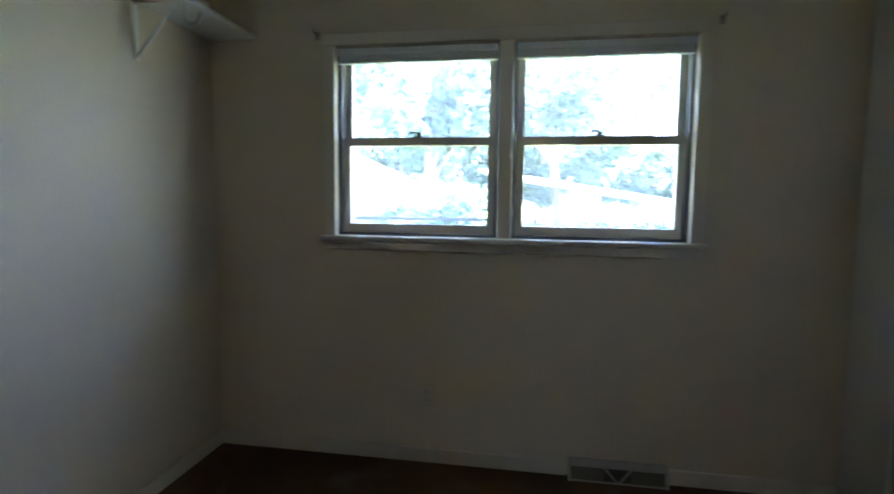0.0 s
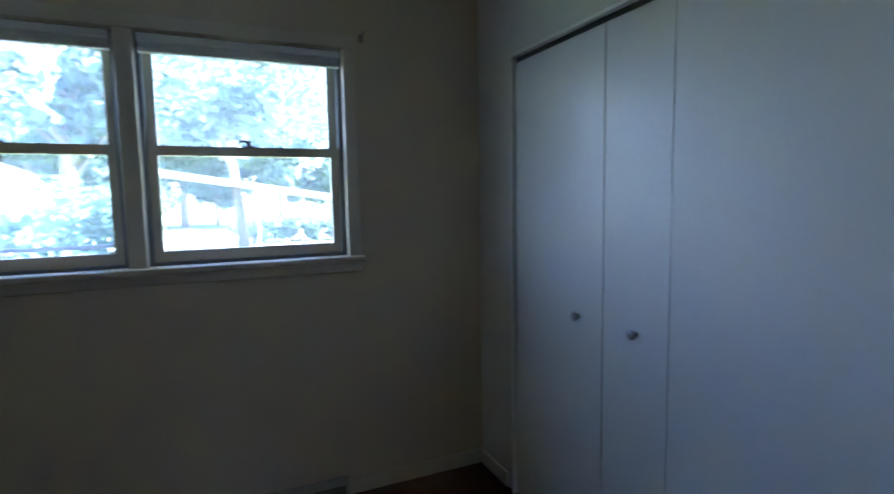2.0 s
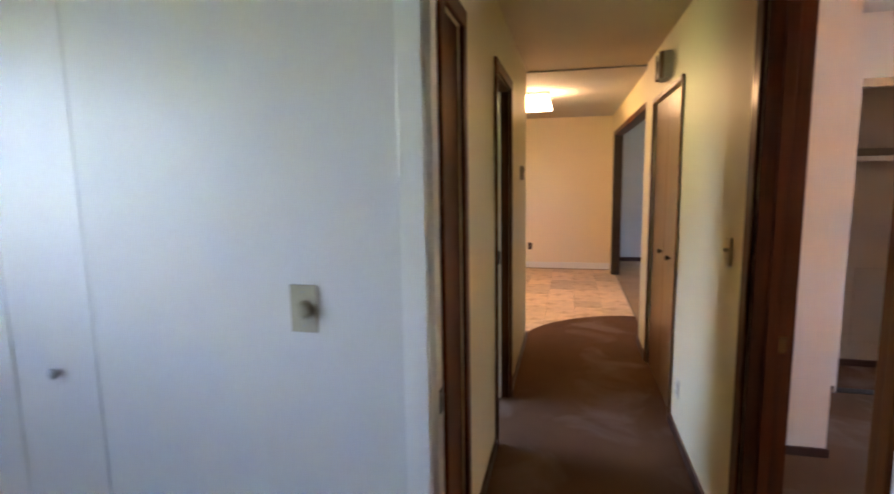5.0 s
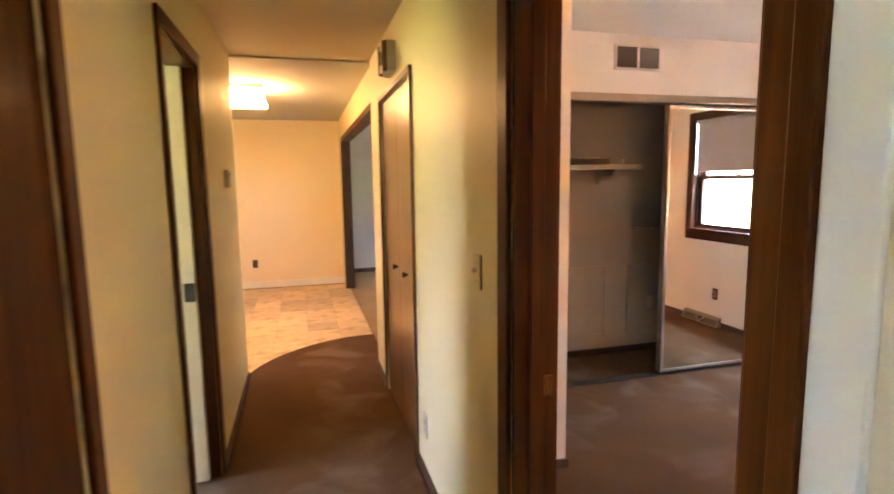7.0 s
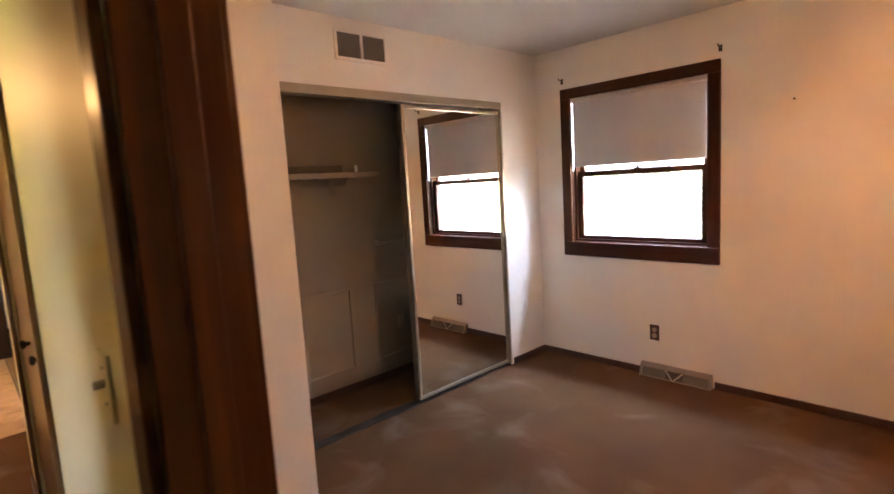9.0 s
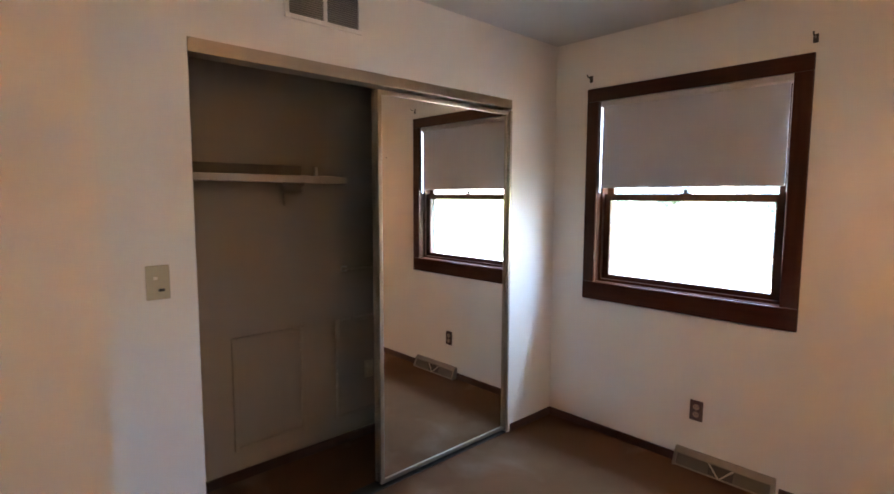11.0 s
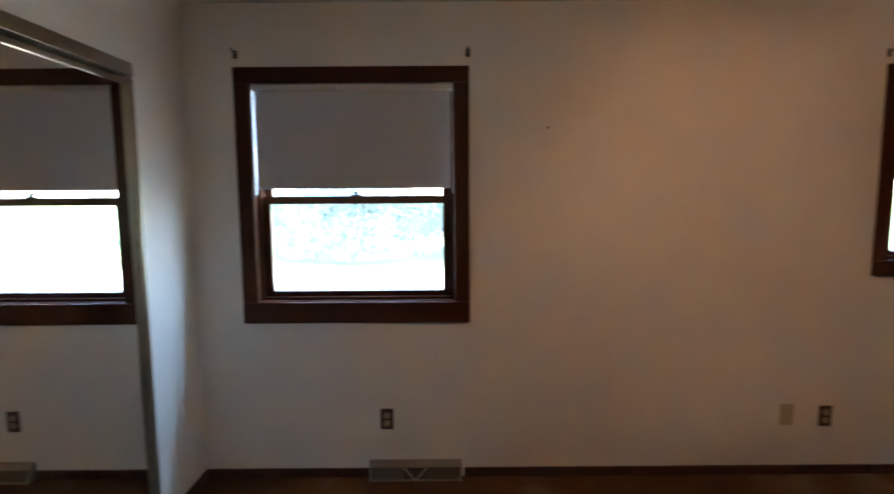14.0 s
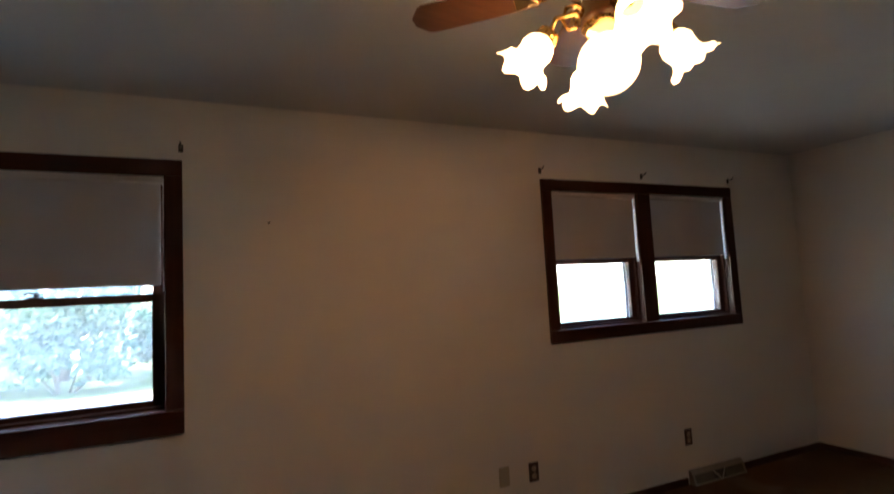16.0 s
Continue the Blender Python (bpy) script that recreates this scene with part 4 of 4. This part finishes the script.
gr = thing("return_vent", pose(BX, -1.335, 2.29, 0, 0, -90), "painted metal return air vent high on the wall", "air vent")
for s in ((-0.185, 0.185, -0.088, -0.068), (-0.185, 0.185, 0.068, 0.088), (-0.185, -0.165, -0.068, 0.068), (0.165, 0.185, -0.068, 0.068), (-0.009, 0.009, -0.068, 0.068)):
    part("frame", boxes((s[0], s[1], -0.012, 0.0, s[2], s[3]), bev=0.003), M_WALL_B, gr)
part("backing", boxes((-0.165, 0.165, -0.003, -0.001, -0.068, 0.068)), M_REG_DARK, gr, "dark sheet standing for the shaded duct behind the slats")
for i in range(15):
    z = -0.063 + 0.009 * i
    for x0, x1 in ((-0.165, -0.009), (0.009, 0.165)):
        b = boxes((x0, x1, -0.0098, -0.0052, -0.0013, 0.0013))
        bmesh.ops.transform(b, matrix=Matrix.Translation((0, -0.0075, z)) @ Matrix.Rotation(radians(-40), 4, "X") @ Matrix.Translation((0, 0.0075, 0)), verts=b.verts)
        part("slat", b, M_VENT, gr)

# ---- shelf in the small bedroom ----
sh = thing("wall_shelf", pose(AW, 0, 0), "painted wooden closet shelf on metal brackets along the side wall", "shelf")
part("board", boxes((0.002, 0.245, 1.5, AN - 0.002, 2.132, 2.151), bev=0.002), M_TRIM_WHITE, sh)
for y in (2.975, 1.9):
    br = bmesh.new()
    box(br, 0.001, 0.006, y - 0.012, y + 0.012, 1.90, 2.128)
    box(br, 0.006, 0.235, y - 0.012, y + 0.012, 2.125, 2.131)
    tube(br, [(0.005, y, 1.915), (0.09, y, 2.01), (0.185, y, 2.118)], 0.007, 8)
    bracket = part("bracket", br, M_WHITEPLASTIC, sh, "painted steel shelf bracket")
    hk = bmesh.new()
    tube(hk, [(0.225, y, 2.126), (0.228, y, 2.085), (0.236, y, 2.055), (0.258, y, 2.038), (0.285, y, 2.042), (0.3, y, 2.062), (0.302, y, 2.082)], 0.009, 10)
    part("rod_hook", hk, M_WHITEPLASTIC, bracket, "white hook for a hanging rod", True)

# ---- ceiling fan ----
FX, FY = 2.238, -1.247
fan = thing("ceiling_fan", pose(FX, FY, 0), "brass ceiling fan with walnut blades and five lit glass shades", "ceiling fan")
bm = bmesh.new()
lathe(bm, [(0.075, H), (0.075, H - 0.02), (0.05, H - 0.05), (0.016, H - 0.06)], 28)
part("canopy", bm, M_BRASS, fan, smooth=True)
bm = bmesh.new()
lathe(bm, [(0.012, H - 0.05), (0.012, 2.30)], 14)
part("down_rod", bm, M_BRASS, fan, smooth=True)
bm = bmesh.new()
lathe(bm, [(0.03, 2.32), (0.09, 2.31), (0.105, 2.285), (0.105, 2.235), (0.09, 2.21), (0.06, 2.2)], 32)
part("motor_housing", bm, M_BRASS, fan, smooth=True)
bm = bmesh.new()
lathe(bm, [(0.05, 2.2), (0.055, 2.18), (0.055, 2.135), (0.062, 2.13), (0.062, 2.118), (0.05, 2.112), (0.045, 2.105)], 28)
part("switch_housing", bm, M_FANWOOD, fan, "walnut and brass switch housing", True)
bm = bmesh.new()
for i in range(24):
    a = 2 * math.pi * i / 24
    lathe(bm, [(0.0, -0.006), (0.006, 0.0), (0.0, 0.006)], 6, Matrix.Translation((0.058 * math.cos(a), 0.058 * math.sin(a), 2.105)))
lathe(bm, [(0.058, 2.112), (0.06, 2.1), (0.05, 2.092)], 24)
part("beaded_collar", bm, M_BRASS, fan)
for k in range(5):
    rot = Matrix.Rotation(radians(-43 + 72 * k), 4, "Z")
    bm = bmesh.new()
    outline = [(0.17, -0.046), (0.30, -0.053), (0.49, -0.058), (0.505, -0.052), (0.535, -0.016), (0.535, 0.016), (0.505, 0.052), (0.49, 0.058), (0.30, 0.053), (0.17, 0.046)]
    lo = [bm.verts.new((x, y, -0.003)) for x, y in outline]
    hi = [bm.verts.new((x, y, 0.003)) for x, y in outline]
    bm.faces.new(hi)
    bm.faces.new(list(reversed(lo)))
    for i in range(len(outline)):
        j = (i + 1) % len(outline)
        bm.faces.new((lo[i], lo[j], hi[j], hi[i]))
    place = rot @ Matrix.Translation((0, 0, 2.235)) @ Matrix.Rotation(radians(11), 4, "X")
    bmesh.ops.transform(bm, matrix=place, verts=bm.verts)
    blade = part("blade", bm, M_FANWOOD, fan)
    bm = bmesh.new()
    tube(bm, [(0.08, 0.012, 0.0), (0.13, 0.026, 0.005), (0.2, 0.03, -0.006)], 0.006, 8)
    tube(bm, [(0.08, -0.012, 0.0), (0.13, -0.026, 0.005), (0.2, -0.03, -0.006)], 0.006, 8)
    box(bm, 0.17, 0.235, -0.036, 0.036, -0.009, -0.004, bev=0.002)
    bmesh.ops.transform(bm, matrix=place, verts=bm.verts)
    part("blade_iron", bm, M_BRASS, blade, "brass blade bracket", True)
bm = bmesh.new()
bmesh.ops.create_uvsphere(bm, u_segments=32, v_segments=20, radius=0.080, matrix=Matrix.Translation((0, 0, 2.004)))
part("globe", bm, M_GLOW, fan, "lit round opal glass globe", True)
for k in range(4):
    a = radians(-22 + 90 * k)
    rot = Matrix.Rotation(a, 4, "Z")
    bm = bmesh.new()
    arm = [(0.05, 0, 2.145), (0.07, 0, 2.165), (0.1, 0, 2.158), (0.112, 0, 2.125), (0.1, 0, 2.1), (0.08, 0, 2.103), (0.077, 0, 2.12)]
    tube(bm, arm, 0.006, 8)
    tube(bm, [(0.05, 0, 2.13), (0.08, 0, 2.142), (0.130, 0, 2.130), (0.150, 0, 2.089 - (0.012 if k == 3 else 0.0))], 0.007, 8)
    bmesh.ops.transform(bm, matrix=rot, verts=bm.verts)
    arm_ob = part("lamp_arm", bm, M_BRASS, fan, "curled brass lamp arm", True)
    droop = 0.012 if k == 3 else 0.0
    head_m = rot @ Matrix.Translation((0.150, 0, 2.089 - droop)) @ Matrix.Rotation(radians(180 - 40), 4, "Y")
    bm = bmesh.new()
    lathe(bm, [(0.014, -0.01), (0.03, 0.0), (0.032, 0.02), (0.026, 0.028)], 20, head_m)
    part("socket_cup", bm, M_BRASS, arm_ob, "brass socket cup", True)
    bm = bmesh.new()
    segs = 36
    prof = [(0.024, 0.020), (0.039, 0.036), (0.045, 0.056), (0.042, 0.074), (0.041, 0.086), (0.048, 0.102), (0.062, 0.115), (0.071, 0.119)]
    rings = []
    for n, (r, z) in enumerate(prof):
        ruffle = max(0, n - 3) / 4
        ring = []
        for i in range(segs):
            t = 2 * math.pi * i / segs
            rr = r * (1 + 0.11 * ruffle * math.cos(6 * t))
            ring.append(bm.verts.new(head_m @ Vector((rr * math.cos(t), rr * math.sin(t), z + 0.010 * ruffle * math.cos(6 * t + 0.8)))))
        rings.append(ring)
    for p, q in zip(rings, rings[1:]):
        for i in range(segs):
            j = (i + 1) % segs
            bm.faces.new((p[i], p[j], q[j], q[i]))
    bmesh.ops.solidify(bm, geom=bm.faces[:], thickness=0.002)
    part("tulip_shade", bm, M_GLOW, arm_ob, "lit ruffled tulip glass shade", True)
    if k == 3:
        bulb_data = bpy.data.lights.new("bulb", "POINT")
        bulb_data.energy, bulb_data.shadow_soft_size, bulb_data.color = BULB_POWER, 0.012, (1.0, 0.46, 0.23)
        bulb = new("bulb", bulb_data)
        bulb.matrix_basis = Matrix.Translation((FX, FY, 0)) @ head_m @ Matrix.Translation((0.006, 0, 0.078))

# ---- dining fixture ----
lamp = thing("ceiling_light", pose(6.80, 1.40, HC - 0.015), "square frosted glass ceiling light with chrome trim, switched on", "ceiling light")
part("base_plate", boxes((-0.19, 0.19, -0.19, 0.19, -0.035, 0.0), bev=0.004), M_ALU, lamp, "chromed metal base")
bm = bmesh.new()
rings = [[bm.verts.new((sx * s, sy * s, z)) for sx, sy in ((-1, -1), (1, -1), (1, 1), (-1, 1))] for z, s in ((-0.04, 0.165), (-0.06, 0.178), (-0.15, 0.205), (-0.168, 0.19))]
for a, b in zip(rings, rings[1:]):
    for i in range(4):
        j = (i + 1) % 4
        bm.faces.new((a[i], a[j], b[j], b[i]))
bm.faces.new(rings[0])
bm.faces.new(rings[-1])
part("glass_shade", bm, M_GLOW_D, lamp)
for sx, sy in ((-1, -1), (1, -1), (1, 1), (-1, 1)):
    c = bmesh.new()
    tube(c, [(sx * 0.16, sy * 0.16, -0.03), (sx * 0.172, sy * 0.172, -0.05), (sx * 0.182, sy * 0.182, -0.062)], 0.008, 8)
    part("clip", c, M_ALU, lamp, "chrome corner clip", True)


# ---- outside ----
G = -0.6
tagged(mesh_object("ground", boxes((-400, 400, -400, 400, G - 0.5, G)), M_GRASS), "mown green lawn round the house", "lawn", kind="structure")
tagged(mesh_object("road", boxes((-60, 60, 29, 35, G, G + 0.02)), M_CONCRETE), "pale sunlit street beyond the lawn", "street", kind="structure")


def leaves(clumps, count, size, seed):
    """Small leaf blades scattered through clumps (x, y, z, radius)."""
    rnd = random.Random(seed)
    verts, faces = [], []
    for x, y, z, r in clumps:
        for _ in range(count):
            d = Vector((rnd.gauss(0, 1), rnd.gauss(0, 1), rnd.gauss(0, 1))).normalized() * r * rnd.random() ** 0.45
            p = Vector((x, y, z)) + Vector((d.x, d.y, d.z * 0.75))
            q = Euler((rnd.uniform(0, 6.28), rnd.uniform(0, 6.28), rnd.uniform(0, 6.28))).to_matrix()
            s = size * rnd.uniform(0.6, 1.3)
            b = len(verts)
            for v in ((0, -0.5, 0), (0.32, 0, 0.08), (0, 0.5, 0), (-0.32, 0, 0.08)):
                verts.append(p + q @ (Vector(v) * s))
            faces.append((b, b + 1, b + 2, b + 3))
    me = bpy.data.meshes.new("crown")
    me.from_pydata([tuple(v) for v in verts], [], faces)
    return me


def tree(x, y, height, spread, seed, label, leaf_size=0.4, count=130, lean=0.0, low=0.4):
    rnd = random.Random(seed)
    t = thing("tree", pose(x, y, G), label, "tree", "garden trees")
    bm = bmesh.new()
    trunk_top = height * 0.55
    tube(bm, [(0, 0, -0.1), (lean * 0.2, 0, trunk_top * 0.3), (lean * 0.6, 0.05, trunk_top * 0.7), (lean, 0, trunk_top)], [height * 0.03, height * 0.024, height * 0.019, height * 0.013], 10)
    clumps = []
    for i in range(11):
        a = rnd.uniform(0, 6.28)
        z0 = trunk_top * rnd.uniform(low, 1.0)
        u = z0 / trunk_top
        r = spread * rnd.uniform(0.45, 1.0)
        end = (lean * u + r * math.cos(a), r * math.sin(a), z0 + height * rnd.uniform(0.12, 0.42))
        start = (lean * u * 0.95, 0, z0)
        mid = tuple((s * 0.5 + e * 0.5) + (0, 0, height * 0.03)[k] for k, (s, e) in enumerate(zip(start, end)))
        tube(bm, [start, mid, end], [height * 0.009, height * 0.006, height * 0.003], 6)
        clumps.append((*end, spread * rnd.uniform(0.28, 0.48)))
        clumps.append((*mid, spread * rnd.uniform(0.2, 0.35)))
    clumps.append((lean, 0, height * 0.86, spread * 0.5))
    part("trunk", bm, M_BARK, t, smooth=True)
    me = leaves(clumps, count, leaf_size, seed + 1)
    me.materials.append(M_LEAF)
    crown = new("crown", me)
    crown.parent = t
    return t


def bush(x, y, w, d, h, seed, label, group="garden bushes"):
    rnd = random.Random(seed)
    t = thing("bush", pose(x, y, G), label, "bush", group)
    clumps = [(rnd.uniform(-w, w) * 0.42, rnd.uniform(-d, d) * 0.42, h * rnd.uniform(0.25, 0.8), h * rnd.uniform(0.2, 0.34)) for _ in range(16)]
    bm = bmesh.new()
    for c in clumps[:8]:
        tube(bm, [(c[0] * 0.2, c[1] * 0.2, -0.05), (c[0] * 0.7, c[1] * 0.7, c[2] * 0.6), c[:3]], [0.03, 0.02, 0.008], 6)
    part("stems", bm, M_BARK, t, smooth=True)
    me = leaves(clumps, 170, 0.22, seed + 1)
    me.materials.append(M_LEAF_B)
    crown = new("foliage", me)
    crown.parent = t


tree(-2.6, 17.0, 8.5, 2.6, 11, "leafy garden tree in front of the neighbour's house", low=0.3)
tree(-9.5, 40.0, 12.0, 4.2, 23, "tall dark tree behind the neighbour's house", 0.5, 200)
tree(1.75, 24.0, 9.0, 3.4, 37, "leafy tree with a bare trunk on the lawn", low=0.7, lean=-0.5)
tree(5.5, 44.0, 13.0, 5.0, 41, "tall tree across the street", 0.5, 200)
tree(-1.5, 46.0, 12.0, 4.6, 43, "tall tree across the street", 0.5, 200)
for i in range(7):
    tree(-13.0 + 4.6 * i, 44.0 + 3 * (i % 2), 6.2 + (i * 5 % 3) * 0.7, 3.4, 80 + i, "bushy tree in the row beyond the street", 0.6, 120, low=0.12)
bush(-1.75, 15.5, 2.4, 1.8, 2.6, 5, "dense green bush on the lawn")
bush(-3.2, 18.5, 2.2, 1.8, 2.0, 6, "dense green bush on the lawn")
for i in range(5):
    bush(2.4 + 1.7 * i, 27.0, 2.2, 1.2, 1.25, 50 + i, "low clipped hedge bush along the street", "hedge bushes")


def gable_house(m, w, d, wall_h, ridge, label, roof_mat, group=""):
    h = thing("house", m, label, "house", group)
    bm = bmesh.new()
    pts = [(-w / 2, 0), (w / 2, 0), (w / 2, wall_h), (0, wall_h + ridge - 0.05), (-w / 2, wall_h)]
    ends = [[bm.verts.new((x, y, z)) for x, z in pts] for y in (0, d)]
    for i in range(5):
        j = (i + 1) % 5
        bm.faces.new((ends[0][i], ends[0][j], ends[1][j], ends[1][i]))
    bm.faces.new(ends[0])
    bm.faces.new(list(reversed(ends[1])))
    wall = part("wall", bm, M_SIDING, h)
    for i in range(int(wall_h / 0.22)):
        part("siding_board", boxes((-w / 2 - 0.012, w / 2 + 0.012, -0.014, 0.0, 0.22 * i + 0.02, 0.22 * i + 0.225)), M_SIDING, wall)
    for s in (-1, 1):
        r = bmesh.new()
        ov = 0.35
        k = ridge / (w / 2)
        a = [(0, wall_h + ridge), (s * (w / 2 + ov), wall_h - ov * k), (s * (w / 2 + ov), wall_h - ov * k + 0.12), (0, wall_h + ridge + 0.12)]
        e = [[r.verts.new((x, y, z)) for x, z in a] for y in (-0.4, d + 0.4)]
        for i in range(4):
            j = (i + 1) % 4
            r.faces.new((e[0][i], e[0][j], e[1][j], e[1][i]))
        r.faces.new(e[0])
        r.faces.new(list(reversed(e[1])))
        part("roof", r, roof_mat, h)
    return h


house = gable_house(pose(-6.6, 21.0, G), 2.9, 6.0, 1.75, 1.1, "small pale gabled garage of the neighbour", M_ROOF)
house2 = gable_house(pose(-12.0, 34.0, G), 9.0, 9.0, 3.0, 2.0, "pale neighbouring house with a grey gabled roof", M_ROOF)

# long low carport with a pale roof, beyond the lawn
port = thing("carport", pose(1.2, 22.0, G), "long open carport with a pale metal roof on posts", "carport")
bm = bmesh.new()
slope = [(-2.6, 3.0), (6.6, 1.55), (6.6, 1.68), (-2.6, 3.13)]
e = [[bm.verts.new((x, y, z)) for x, z in slope] for y in (-1.6, 2.6)]
for i in range(4):
    j = (i + 1) % 4
    bm.faces.new((e[0][i], e[0][j], e[1][j], e[1][i]))
bm.faces.new(e[0])
bm.faces.new(list(reversed(e[1])))
part("roof", bm, M_ROOF_PALE, port)
for x, z in ((-2.2, 2.95), (0.9, 2.45), (3.6, 2.03), (6.3, 1.6)):
    for y in (-1.4, 2.4):
        part("post", boxes((x - 0.05, x + 0.05, y - 0.05, y + 0.05, -0.02, z)), M_SIDING, port)

fence = thing("fence", pose(-4.3, 19.0, G), "low weathered wooden rail fence beside the garage", "fence")
for i in range(4):
    part("post", boxes((-0.9 + 0.75 * i, -0.82 + 0.75 * i, 0.02, 0.10, -0.05, 1.5)), M_WOODGREY, fence)
for i in range(5):
    part("rail", boxes((-0.95, 1.5, -0.02, 0.02, 0.2 + 0.26 * i, 0.34 + 0.26 * i)), M_WOODGREY, fence)

# greenery behind the large bedroom
tagged(mesh_object("patio", boxes((-8, 16, -14.5, -3.6, G, G + 0.03)), M_CONCRETE), "pale sunlit concrete patio behind the house", "patio", kind="structure")
for x, y, h, sp, sd in ((7.2, -19.0, 7.0, 3.0, 61), (11.8, -20.0, 7.5, 3.0, 63), (2.6, -23.0, 8.0, 3.2, 67), (-5.5, -24.0, 8.0, 3.2, 71)):
    tree(x, y, h, sp, sd, "leafy tree standing behind the house", leaf_size=0.34, count=110, low=0.12)

for x, y, h, sd in ((4.2, -17.5, 2.2, 171), (6.6, -16.2, 2.5, 174), (8.9, -17.2, 2.3, 176), (11.4, -16.4, 2.6, 178), (14.0, -17.4, 2.4, 181)):
    bush(x, y, 2.6, 1.6, h, sd, "airy green bush behind the house")

# ---- vinyl tiles of the dining area ----
floor_dining = tagged(mesh_object("floor_dining", boxes((5.58, DX, 0.30, AN, -0.0139, -0.0085)), M_SUBFLOOR), "beige patterned vinyl tile floor of the dining area", "floor", kind="structure")
tile_bm = bmesh.new()
S = 0.305
box(tile_bm, -S / 2 + 0.0012, S / 2 - 0.0012, -S / 2 + 0.0012, S / 2 - 0.0012, -0.0085, -0.003, bev=0.001)
bmesh.ops.recalc_face_normals(tile_bm, faces=tile_bm.faces)
tile_mesh = bpy.data.meshes.new("tile")
tile_bm.to_mesh(tile_mesh)
tile_bm.free()
tile_mesh.materials.append(M_TILE)
for i in range(12):
    for j in range(10):
        x, y = 5.735 + S * i, 0.46 + S * j
        if x + S / 2 < DX and y + S / 2 < AN:
            t = new("tile", tile_mesh)
            t.parent = floor_dining
            t.location = (x, y, 0)
            t.rotation_euler = (0, 0, (i * 7 + j * 3) % 4 * math.pi / 2)
